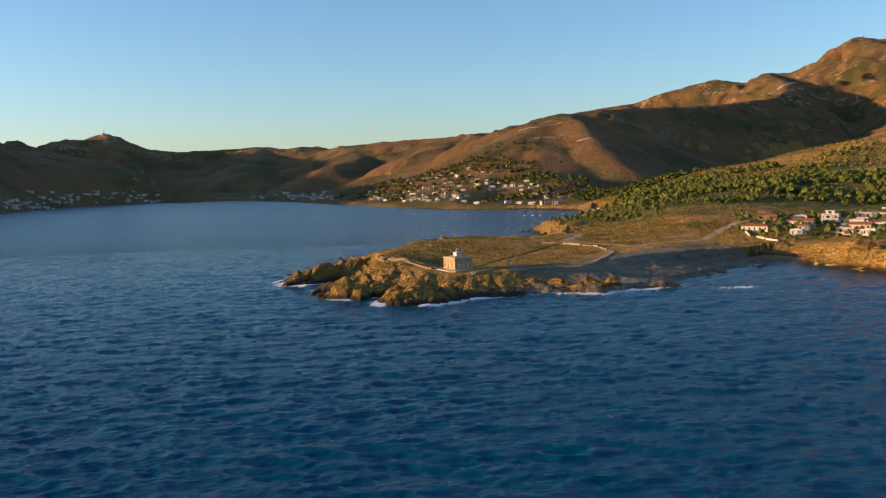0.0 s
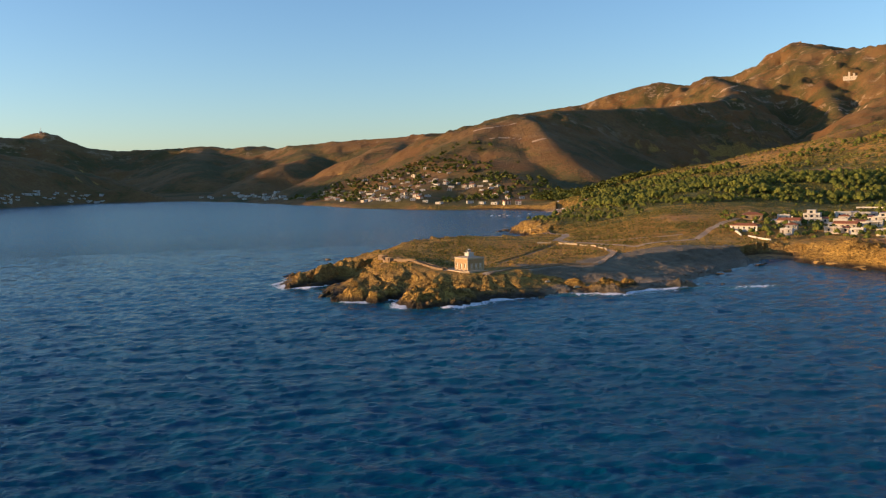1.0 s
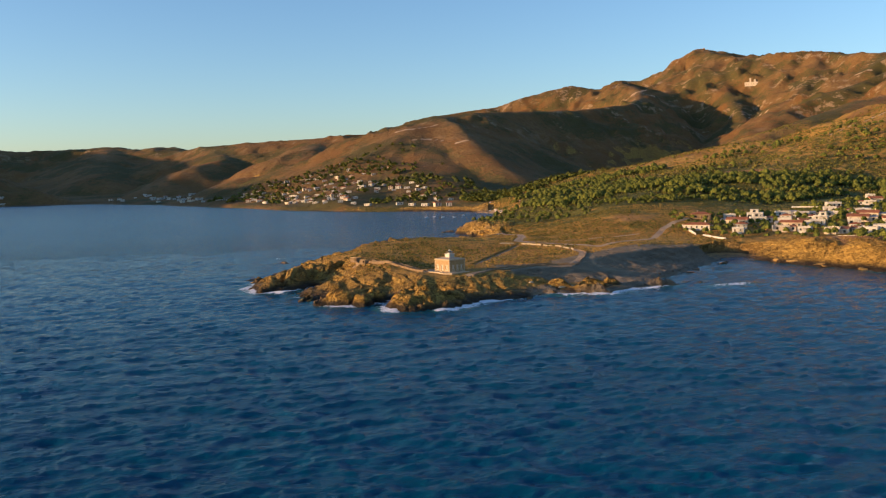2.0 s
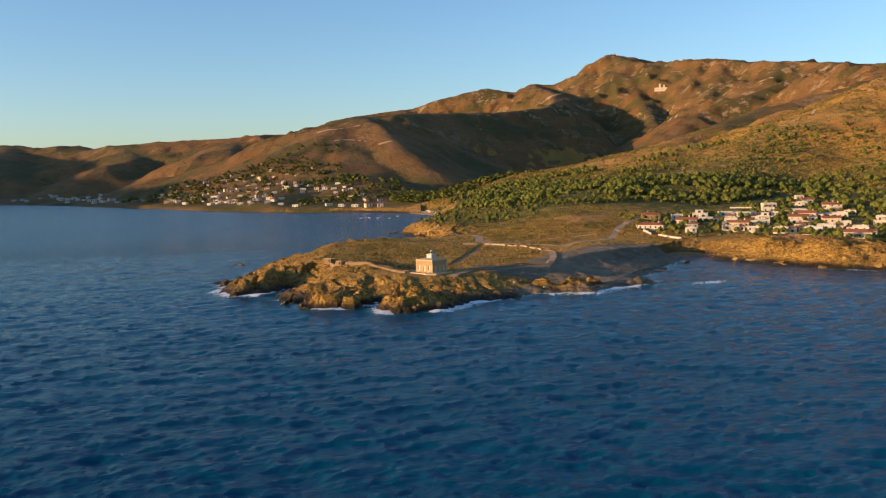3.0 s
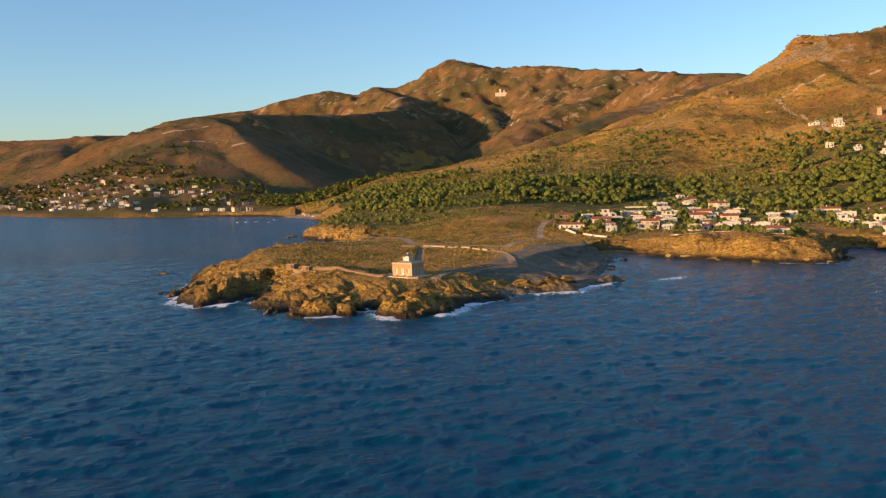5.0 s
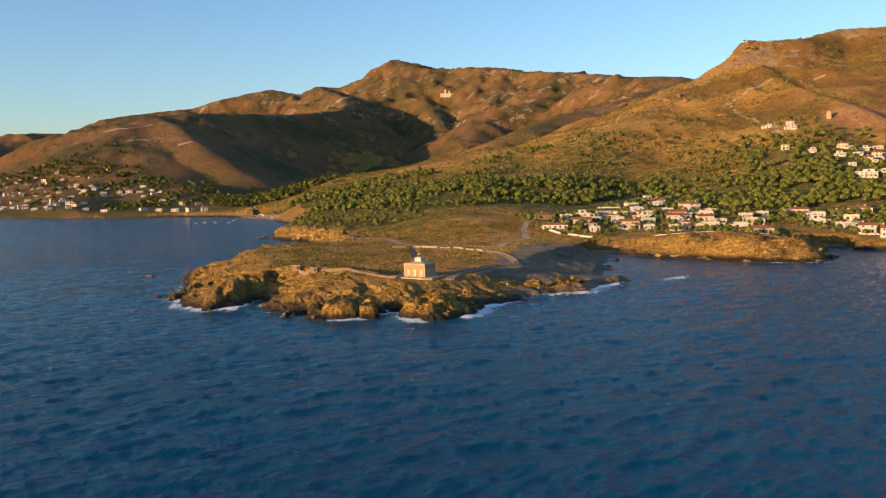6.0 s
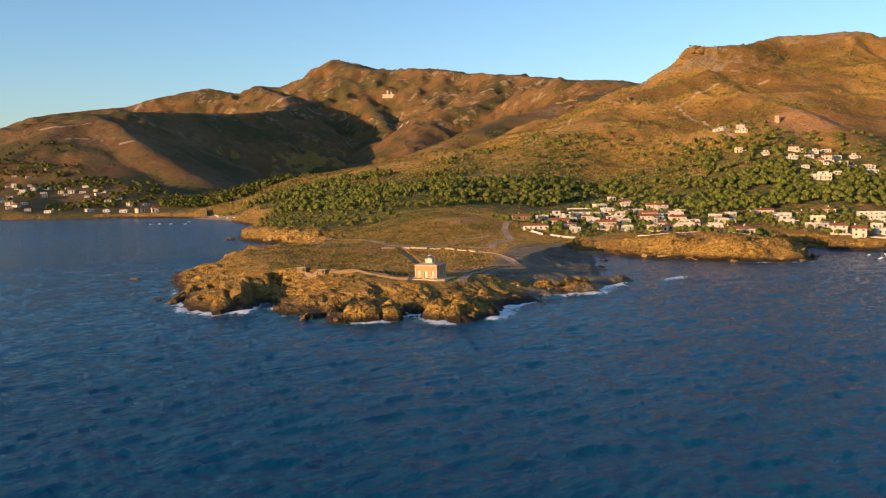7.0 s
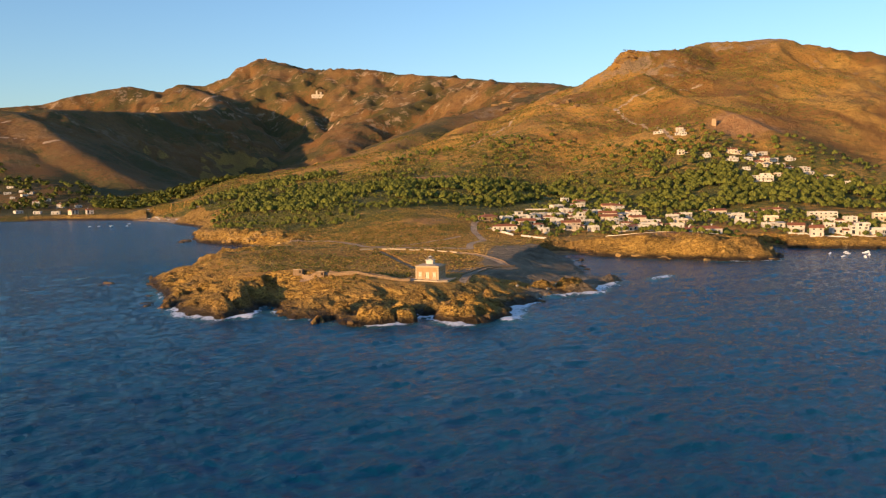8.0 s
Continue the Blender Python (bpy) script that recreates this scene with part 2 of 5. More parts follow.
def root(name, m, label, category, group=""):
    ob = new(name)
    ob.empty_display_size = 1.0
    ob.matrix_world = m
    return tagged(ob, label, category, group)


def wall_panel(geo, width, z0, z1, thick, openings, place):
    """A wall along local x, outer face on y = 0, with true openings (x0, x1, z0, z1). place maps local to house space."""
    xs = sorted({0.0, width, *[o[0] for o in openings], *[o[1] for o in openings]})
    for a, b in zip(xs, xs[1:]):
        mid = (a + b) / 2
        holes = sorted((o[2], o[3]) for o in openings if o[0] < mid < o[1])
        z = z0
        for lo, hi in holes + [(z1, z1)]:
            if lo > z + 1e-4:
                g = Geo().box(a, 0, z, b, thick, lo)
                geo.add([place @ Vector(p) for p in g.v], g.f)
            z = max(z, hi)


def rough_noise(seed):
    """A lattice of random values for smooth noise."""
    return np.random.RandomState(seed).rand(512, 512)


LATTICE = [rough_noise(s) for s in range(6)]


def value_noise(x, y, k=0):
    """Smooth noise in 0..1 on arrays."""
    xi, yi = np.floor(x).astype(np.int64), np.floor(y).astype(np.int64)
    fx, fy = x - xi, y - yi
    fx, fy = fx * fx * fx * (fx * (fx * 6 - 15) + 10), fy * fy * fy * (fy * (fy * 6 - 15) + 10)
    g = LATTICE[k % 6]
    x0, x1, y0, y1 = xi & 511, (xi + 1) & 511, yi & 511, (yi + 1) & 511
    return (g[x0, y0] * (1 - fx) + g[x1, y0] * fx) * (1 - fy) + (g[x0, y1] * (1 - fx) + g[x1, y1] * fx) * fy


def fbm(x, y, size, octaves=4, k=0, gain=0.5, ridged=False):
    """Layered noise, about 0..1."""
    total, amp, norm, s = 0.0, 1.0, 0.0, 1.0 / size
    for o in range(octaves):
        a = 0.6 * o + k
        u, v = x * math.cos(a) - y * math.sin(a), x * math.sin(a) + y * math.cos(a)
        n = value_noise(u * s + 17.3 * o, v * s + 5.1 * k, k + o)
        total = total + amp * ((1 - abs(2 * n - 1)) if ridged else n)
        norm, amp, s = norm + amp, amp * gain, s * 2.07
    return total / norm


def step(a, b, x):
    t = np.clip((x - a) / (b - a), 0, 1)
    return t * t * (3 - 2 * t)


def line_distance(x, y, pts):
    """Distance to a polyline and the value carried along it (third entry), on arrays."""
    best = np.full(np.shape(x), 1e9)
    val, weight = np.zeros(np.shape(x)), np.full(np.shape(x), 1e-30)
    for p, q in zip(pts, pts[1:]):
        ax, ay, bx, by = p[0], p[1], q[0], q[1]
        l2 = (bx - ax) ** 2 + (by - ay) ** 2
        t = np.clip(((x - ax) * (bx - ax) + (y - ay) * (by - ay)) / l2, 0, 1)
        d = np.hypot(x - ax - t * (bx - ax), y - ay - t * (by - ay))
        best = np.minimum(d, best)
        if len(p) > 2:
            w = (d * d + 100.0) ** -3
            val, weight = val + w * (p[2] + t * (q[2] - p[2])), weight + w
    return best, val / weight


# ---- plan of the coast: x to the right, y ahead, metres ----
BAY = [(-6000, 900), (-2600, 1350), (-1000, 1650), (-803, 1877), (-820, 2101), (-826, 2480), (-721, 2748), (-524, 2743), (-406, 2678),
       (-212, 2302), (-73, 1876), (-20, 1790), (45, 1561), (158, 1337), (250, 1284), (291, 1197), (300, 1085), (280, 1015), (253, 918),
       (190, 830), (162, 776), (147, 742), (149, 674), (138, 622), (118, 590)]
HEAD = [(95, 572), (60, 562), (25, 552), (-3, 532), (-14, 502), (-36, 449), (-45, 420), (-43, 408), (-31, 400), (-16, 412), (-14, 404), (-24, 393),
        (-25, 380), (-14, 372), (-21, 359), (-17, 348), (-9, 344), (5, 353), (11, 346), (6, 331), (9, 324), (21, 322), (36, 330), (46, 337),
        (69, 343), (86, 341), (94, 334), (112, 341), (135, 348), (141, 356), (138, 366), (166, 391), (190, 412), (205, 423), (219, 440)]
EAST = [(232, 436), (230, 404), (236, 376), (246, 347), (268, 327), (296, 335), (308, 350), (342, 366), (346, 350), (355, 325), (367, 299),
        (430, 230), (560, 110), (760, -40), (1100, -300), (6500, -900), (6500, 9500), (-6000, 9500)]
COAST = BAY + HEAD + EAST

# crests of the hills: x, y, height; then how steeply the ground falls from them and how rounded they are
CRESTS = [
    ([(165, 640, 9), (245, 610, 22), (330, 720, 30), (450, 830, 41), (560, 930, 60), (700, 1050, 92)], 0.13, 30),
    ([(320, 915, 27), (379, 955, 35), (503, 1050, 50), (628, 1142, 67), (851, 1280, 112), (1082, 1404, 157), (1265, 1473, 196), (1384, 1480, 220), (1674, 1474, 280)], 0.36, 30),
    ([(1226, 1015, 258), (1150, 1004, 218), (1110, 1000, 203), (1014, 1000, 172), (900, 980, 138), (719, 950, 92), (560, 850, 52), (500, 810, 44)], 0.20, 40),
    ([(1226, 1015, 287), (1297, 946, 284)], 1.15, 5),
    ([(1150, 930, 226), (1070, 828, 180), (948, 665, 132), (885, 560, 92)], 0.50, 10),
    ([(1297, 946, 284), (1408, 950, 311), (1504, 862, 319), (1571, 831, 309), (1606, 731, 258), (1627, 665, 226), (1700, 400, 160)], 0.55, 14),
    ([(1362, 1133, 238), (1674, 1474, 285), (1958, 1763, 343), (2124, 2037, 378), (2331, 2411, 441), (2398, 2632, 476), (2466, 2986, 524), (2456, 3131, 558), (2399, 3311, 572), (2332, 3491, 581), (2315, 3628, 613), (2363, 3870, 672)], 0.50, 22),
    ([(1504, 862, 312), (1150, 770, 185), (904, 690, 117), (780, 620, 78), (672, 508, 44), (520, 420, 20), (400, 375, 9)], 0.20, 40),
    ([(1627, 665, 222), (1320, 460, 172), (1040, 310, 112), (720, 170, 38)], 0.32, 40),
    ([(2520, 3780, 640), (2456, 3827, 655), (2363, 3897, 681), (2162, 3943, 553), (2073, 3990, 528), (1980, 4037, 535), (1885, 4082, 495), (1789, 4234, 532), (1698, 4271, 512), (1564, 4322, 481), (1399, 4378, 428), (1200, 4400, 404), (1000, 4420, 372)], 0.55, 16),
    ([(2363, 3880, 660), (2340, 3560, 540), (2311, 3366, 492), (2240, 3150, 400), (2100, 2950, 300)], 0.50, 25),
    ([(2456, 3131, 550), (2250, 2900, 420), (2050, 2750, 330), (1850, 2650, 240)], 0.50, 25),
    ([(2363, 3880, 660), (2170, 3420, 480), (1990, 3050, 345), (1840, 2760, 240)], 0.55, 20),
    ([(2162, 3943, 548), (1950, 3500, 420), (1760, 3150, 300)], 0.52, 20),
    ([(2398, 2632, 470), (2120, 2560, 350), (1900, 2520, 260)], 0.55, 20),
    ([(2331, 2411, 436), (2000, 2400, 325), (1736, 2385, 248), (1550, 2250, 170)], 0.46, 30),
    ([(1980, 4037, 530), (1750, 3400, 420), (1560, 3050, 345), (1407, 2833, 304), (1100, 2653, 268), (771, 2460, 247), (668, 2399, 240), (551, 2331, 222), (444, 2201, 180), (366, 2063, 146), (275, 1976, 104)], 0.62, 22),
    ([(551, 2331, 226), (545, 2130, 190), (536, 2030, 158), (520, 1850, 112), (525, 1680, 62)], 0.46, 35),
    ([(505, 2270, 200), (450, 2060, 145), (405, 1860, 93), (375, 1660, 50)], 0.30, 120),
    ([(444, 2201, 190), (330, 1950, 103), (276, 1809, 58), (200, 1600, 30), (130, 1430, 12)], 0.24, 50),
    ([(-1138, 2877, 175), (-1513, 4019, 228), (-1489, 4134, 275), (-1418, 4317, 296), (-1347, 4392, 324), (-1281, 4412, 304), (-1153, 4447, 246), (-1018, 4480, 229), (-804, 4422, 231), (-578, 4356, 243), (-442, 4272, 223), (-322, 4182, 227)], 0.34, 50),
    ([(-322, 4182, 227), (-228, 3988, 202), (-87, 3694, 209), (82, 3494, 213), (217, 3388, 215), (321, 3280, 216), (419, 3168, 223), (536, 3150, 224), (620, 3020, 205), (696, 2800, 200)], 0.36, 50),
    ([(-87, 3694, 205), (-34, 3195, 143), (-152, 2991, 108), (-230, 2850, 60)], 0.36, 30),
    ([(321, 3280, 212), (243, 2885, 160), (252, 2583, 92), (141, 2491, 78), (6, 2495, 66)], 0.36, 30),
    ([(-578, 4356, 238), (-520, 3700, 165), (-480, 3250, 90)], 0.34, 40),
    # southern end of this one: unseen, added to keep sun off the town
    ([(-1100, 3300, 168), (-1138, 2877, 176), (-1167, 2757, 180), (-1240, 2450, 200), (-1330, 2100, 215), (-1420, 1850, 190)], 0.36, 50),
    # unseen hills left of the view, added to shade the bay and far hills
    ([(-1900, 3000, 310), (-2300, 3400, 430), (-2500, 4200, 470)], 0.32, 50),
    ([(-1330, 2100, 210), (-1800, 2250, 320), (-2600, 2300, 420), (-3600, 2300, 420)], 0.30, 50),
]
SUNK_PATH = [(114, 489), (74, 424), (60, 402)]
HEAD_PATH = [(46, 364), (58, 373), (72, 381), (84, 387), (94, 387.5), (103, 386), (110, 396), (118, 408), (129, 430), (132, 448)]
TRACKS = [  # footpaths and tracks: points, half width
    ([(4, 414), (10.5, 405), (24, 386), (30, 377)], 0.7),
    (HEAD_PATH, 1.2),
    ([(128, 622), (146, 606), (149, 582), (140, 552), (130, 530), (121, 509), (126, 498), (137, 487), (146, 467), (151, 454)], 2.4),
    ([(150, 453), (158, 461), (172, 473), (184, 481), (203, 489)], 1.6),
    ([(203, 489), (228, 520), (246, 536), (263, 548)], 1.8),
    ([(122, 508), (152, 503), (184, 508), (205, 512)], 0.8),
    (SUNK_PATH, 0.9),
    ([(300, 500), (340, 532), (384, 560), (410, 572), (440, 572)], 2.6),
]
HILL_ROADS = [
    ([(392, 2182), (437, 2170), (514, 2202)], 3.0),
    ([(403, 2068), (450, 2078), (485, 2041)], 3.0),
    ([(500, 1970), (525, 1963)], 5.0),
    ([(1687, 3356), (1715, 3216)], 7.0),
    ([(2175, 2585), (2263, 2528)], 5.0),
    ([(1887, 2851), (1930, 2739)], 6.0),
    ([(1500, 3200), (1620, 3260), (1800, 3400)], 5.0),
    ([(820, 690), (900, 760), (1010, 900), (1090, 880), (1160, 820)], 2.6),
    ([(700, 960), (850, 1010), (980, 1090)], 2.0),
]


def coast_distance(x, y):
    """Metres inland (minus: out to sea)."""
    ring = COAST + COAST[:1]
    d, _ = line_distance(x, y, ring)
    inside = np.zeros(np.shape(x), bool)
    for (ax, ay), (bx, by) in zip(ring, ring[1:]):
        cross = (ay > y) != (by > y)
        if ay != by:
            inside ^= cross & (x < (bx - ax) * (y - ay) / (by - ay) + ax)
    return np.where(inside, d, -d)


def bell(x, y, cx, cy, rx, ry):
    return np.exp(-((x - cx) / rx) ** 2 - ((y - cy) / ry) ** 2)


def facets(x, y, size, seed, tilt, lift):
    """Broken rock: tilted blocks of random lift, on arrays."""
    xi, yi = np.floor(x / size).astype(np.int64), np.floor(y / size).astype(np.int64)
    best, rise = np.full(np.shape(x), 1e9), np.zeros(np.shape(x))
    ga, gb, gc = LATTICE[seed % 6], LATTICE[(seed + 1) % 6], LATTICE[(seed + 2) % 6]
    for i in (-1, 0, 1):
        for j in (-1, 0, 1):
            a, b = (xi + i) & 511, (yi + j) & 511
            dx, dy = x / size - (xi + i + ga[a, b]), y / size - (yi + j + gb[a, b])
            d = dx * dx + dy * dy
            near = d < best
            best = np.where(near, d, best)
            rise = np.where(near, lift * (gc[a, b] - 0.5) + size * tilt * (dx * (2 * gb[b, a] - 1) + dy * (2 * ga[b, a] - 1)), rise)
    return rise


# blocks that stand out of the shore: x, y, half length, half width, turn of the long side, height
BLOCKS = [
    (-14, 354, 8.0, 5.0, 20, 4.0), (-3, 347, 6.0, 4.4, 60, 3.6), (3, 356, 7, 6, 30, 4.8), (-21, 371, 7, 4.0, 40, 2.8), (-10, 372, 8, 5, 50, 5.4),
    (12, 337, 9, 6.5, 70, 5.8), (21, 326, 8, 4.0, -10, 2.9), (33, 352, 5, 2.4, -30, 5.8), (45, 349, 5, 2.2, -30, 5.0),
    (71, 359, 6, 1.3, -32, 6.3), (83, 352, 8, 1.7, -38, 5.8), (91, 342, 10, 2.6, -40, 3.6), (97, 349, 8, 1.6, -35, 5.4), (108, 352, 6, 1.5, -25, 3.8),
    (-34, 410, 10, 6.0, 50, 5.8), (-23, 419, 12, 5.5, 55, 9.0), (-13, 434, 10, 6, 50, 9.4), (-30, 436, 12, 4.0, 60, 4.0), (-20, 470, 16, 5.0, 70, 3.6), (-8, 500, 14, 6, 60, 4.4),
    (-38, 446, 7, 2.5, 30, 1.5), (128, 346, 10, 2.6, 0, 1.9),
]


def height(x, y, fine=True):
    """The ground's height above the sea, and metres inland."""
    x, y = np.asarray(x, float), np.asarray(y, float)
    sd = coast_distance(x, y)
    jag = (9.0 - 4.0 * step(240, 200, x) * step(600, 540, y)) * (fbm(x, y, 17, 4, 2) - 0.5) + 3.0 * (fbm(x, y, 5, 3, 3, ridged=True) - 0.5)
    far = step(500, 1300, np.hypot(x - 50, y - 380))
    sdj = sd + jag * (1 - 0.2 * far) + far * 30 * (fbm(x, y, 160, 4, 1) - 0.5)
    head = step(210, 150, x) * step(600, 560, y)
    top = 6.0 + 0.055 * np.clip(sd, 0, 400)
    plateau = (8.4 + 5.0 * bell(x, y, 6, 413, 17, 22) + 1.4 * bell(x, y, 22, 396, 12, 12) + 3.4 * bell(x, y, 60, 528, 60, 36) + 2.0 * bell(x, y, 10, 470, 26, 30)
               - 1.0 * bell(x, y, 100, 384, 34, 26) - 2.2 * step(44, 100, x) * step(385, 350, y) + 1.0 * bell(x, y, 170, 470, 30, 40))
    top = top * (1 - head) + plateau * head
    cliffs = bell(x, y, 265, 385, 60, 60)
    top = np.maximum(top, 13.5 * cliffs ** 0.5 * step(0, 14, sd))
    bluff = bell(x, y, 200, 680, 70, 95)
    top = np.maximum(top, 13.5 * bluff ** 0.5 * step(0, 9, sd))
    land = top
    crest_d = np.full(np.shape(x), 1e9)
    n1, n2 = fbm(x, y, 330, 5, 1), fbm(x, y, 90, 4, 4)
    for pts, slope, w in CRESTS:
        d, z = line_distance(x, y, pts)
        crest_d = np.minimum(crest_d, d)
        de = np.sqrt(d * d + w * w) - w
        de = de * (0.52 + 0.62 * n1 + 0.34 * n2)
        cand = z - slope * de
        k = np.clip(0.06 * z, 2, 16)
        gap = np.clip(0.5 + 0.5 * (cand - land) / k, 0, 1)
        land = land * (1 - gap) + cand * gap + k * gap * (1 - gap)
    lift = np.clip((land - 30) / 250, 0, 1)
    rough, ribs = step(0, 160, crest_d), step(0, 55, crest_d)
    deep = 1 + 0.9 * step(1500, 2100, y) * step(800, 1400, x)
    land = land + lift * (55 * deep * (fbm(x, y, 420, 5, 5, 0.5, True) - 0.66) * rough + 44 * deep * (fbm(x, y, 150, 4, 3, 0.55, True) - 0.62) * ribs + 22 * (fbm(x, y, 44, 4, 2, 0.6, True) - 0.6) * (0.35 + 0.65 * rough))
    # width of the shore's slope: steep rock by the house, a long ramp on the shaded side
    slab_zone = step(30, 14, x) * step(348, 362, y) * step(430, 412, y)
    ramp = 11 + 27 * slab_zone + 15 * step(14, 34, x) * step(235, 200, x) * step(470, 400, y) + 16 * step(60, 110, x) * step(235, 200, x) * step(470, 380, y) + 30 * step(60, 10, x) * step(412, 445, y) * head
    ramp = np.where((x > 222) & (y < 460), 9 + 10 * far, ramp)
    ramp = ramp - 4 * bell(x, y, 150, 690, 50, 110)
    s = np.clip(sdj / ramp, 0, 1)
    trough = step(22, 70, x) * step(232, 205, x) * step(470, 400, y)
    shape = s ** (0.78 + 0.60 * trough) * (1 - 0.25 * s * (1 - trough)) / (0.75 + 0.25 * trough)
    shape = shape + 0.20 * trough * np.clip(s * 9, 0, 1) * (1 - s)
    shape = np.where(slab_zone > 0, shape * (1 - slab_zone) + slab_zone * np.maximum(np.sin(s * 1.5708) ** 1.15, 0.24 * np.clip(s * 14, 0, 1)), shape)
    cap = top * shape + 0.55 * np.maximum(sdj - ramp, 0)
    beach = step(70, 30, np.hypot(x - 310, y - 1110)) + step(22, 8, np.hypot(x - 226, y - 441)) + step(26, 10, np.hypot(x - 345, y - 372))
    cap = np.where(beach > 0.3, np.minimum(cap, 0.06 * np.maximum(sd, 0) + 0.2 + 0.3 * np.maximum(sd - 20, 0)), cap)
    h = np.minimum(land, cap)
    h = h - (np.maximum(h, 1.2) - 1.2) * np.clip(0.85 * bell(x, y, 27, 351, 14, 10) + 0.5 * bell(x, y, 50, 352, 12, 9), 0, 1)
    h = np.where(sdj < 0, np.maximum(-6, 0.55 * sdj - 0.2), h)
    rocky = step(-6, 2, sdj) * step(42, 14, sdj) * (1 - far) * (1 - 0.45 * step(215, 235, x) * step(470, 440, y)) * (1 - 0.55 * step(48, 95, x) * step(235, 200, x))
    if fine:
        # tilted slabs, broken into blocks and cut by clefts
        u, v = 0.19 * x - 0.98 * y, 0.98 * x + 0.19 * y
        by_house = 1 - bell(x, y, 41, 372, 20, 15)
        wx, wy = 3.0 * (fbm(x, y, 14, 3, 1) - 0.5), 3.0 * (fbm(x, y, 14, 3, 4) - 0.5)
        near = (rocky > 0.01) & (y < 860)
        broken = np.zeros(np.shape(x))
        if near.any():
            p, q = (u + wx)[near], (v + wy)[near]
            broken[near] = (facets(p * 0.55, q * 1.25, 7.5, 1, 0.22, 1.9) + facets(p * 0.7, q * 1.2, 3.1, 3, 0.22, 0.8) + 3.0 * (fbm(p * 0.5, q * 1.4, 17, 4, 3, 0.5, True) - 0.6))
        h = h + rocky * by_house * np.clip(0.15 + h / 5.0, 0, 1) * broken * (1 - 0.45 * trough) * (1 - 0.45 * slab_zone) * (1 + 0.8 * bell(x, y, 165, 690, 60, 120) + 1.5 * bell(x, y, 268, 355, 60, 50))
        for bx, by, rx, ry, turn, tall in BLOCKS:
            c, sn = math.cos(radians(turn)), math.sin(radians(turn))
            dx, dy = x - bx + 2.0 * wx, y - by + 2.0 * wy
            a, b = abs(dx * c + dy * sn) / rx, abs(dy * c - dx * sn) / ry
            e = np.maximum(np.maximum(a, b), 0.66 * (a + b))
            rise = tall * (1 - np.clip(1.06 * e, 0, 1.7) ** 2.2) + 0.95 * broken
            h = np.where(e < 1.4, np.maximum(h, rise), h)
        gully = step(0.66, 0.92, fbm(x, y, 27, 3, 0, 0.45, True))
        h = h - 5.5 * gully * (bell(x, y, 266, 358, 55, 45) + 0.8 * bell(x, y, 165, 690, 45, 110)) * step(0.5, 4.0, h) * step(40, 18, sdj)
        # the sea chasm behind the western knob, and smaller clefts
        for line, wide, floor_z, rise_z in (([(-22, 394), (-15, 406), (-6, 421), (1, 433)], 3.6, 0.2, 0.14), ([(8, 352), (17, 356)], 3.2, 0.0, 0.30), ([(-11, 364), (-2, 367), (8, 372)], 2.2, 1.0, 0.22), ([(-6, 349), (-5, 357)], 1.6, 0.4, 0.4)):
            d, _ = line_distance(x, y, line)
            along = np.hypot(x - line[0][0], y - line[0][1])
            wall = floor_z + rise_z * along + np.maximum(d - wide * 0.55 + 0.35 * wx, 0) * 2.6
            h = np.where(d < wide * 2.2, np.minimum(h, wall), h)
        cleft = step(0.84, 0.95, fbm(u * 0.35 + wx, v + wy, 13, 2, 5, 0.4, True))
        h = h - rocky * by_house * 1.5 * cleft * step(0.6, 3.0, h) * (1 - 0.6 * trough)
        h = h + 0.7 * (1 - far) * (fbm(x, y, 9, 4, 1) - 0.5) * step(2, 20, sdj)
        d, _ = line_distance(x, y, SUNK_PATH)
        h = h - 0.9 * step(2.0, 1.2, d)
    return h, sd, sdj, rocky


def ground_at(x, y):
    return float(height(np.array([x]), np.array([y]))[0][0])


def sheet(name, xs, ys, zs, material, keep=None, attributes=None):
    """A grid of points as one mesh; keep: which cells stay."""
    rows, cols = xs.shape
    idx = np.arange(rows * cols).reshape(rows, cols)
    quads = np.stack([idx[:-1, :-1], idx[:-1, 1:], idx[1:, 1:], idx[1:, :-1]], -1).reshape(-1, 4)
    if keep is not None:
        quads = quads[keep.reshape(-1)]
    used, inv = np.unique(quads.reshape(-1), return_inverse=True)
    co = np.stack([xs, ys, zs], -1).reshape(-1, 3)[used]
    me = bpy.data.meshes.new(name)
    me.vertices.add(len(co))
    me.vertices.foreach_set("co", co.astype(np.float32).reshape(-1))
    me.loops.add(len(inv))
    me.loops.foreach_set("vertex_index", inv.astype(np.int32))
    me.polygons.add(len(quads))
    me.polygons.foreach_set("loop_start", np.arange(0, 4 * len(quads), 4, dtype=np.int32))
    me.polygons.foreach_set("loop_total", np.full(len(quads), 4, np.int32))
    me.polygons.foreach_set("use_smooth", np.ones(len(quads), bool))
    for key, data in (attributes or {}).items():
        a = me.attributes.new(key, "FLOAT", "POINT")
        a.data.foreach_set("value", data.reshape(-1)[used].astype(np.float32))
    me.materials.append(material)
    me.update()
    me.validate()
    return new(name, me)


def log_steps(parts):
    out_r = [parts[0][0]]
    for a, b, g in parts:
        n = max(1, round(math.log(b / a) / g))
        out_r += [a * (b / a) ** (k / n) for k in range(1, n + 1)]
    return np.array(out_r)


CX, CY = -100.0, 40.0

# ---- land ----


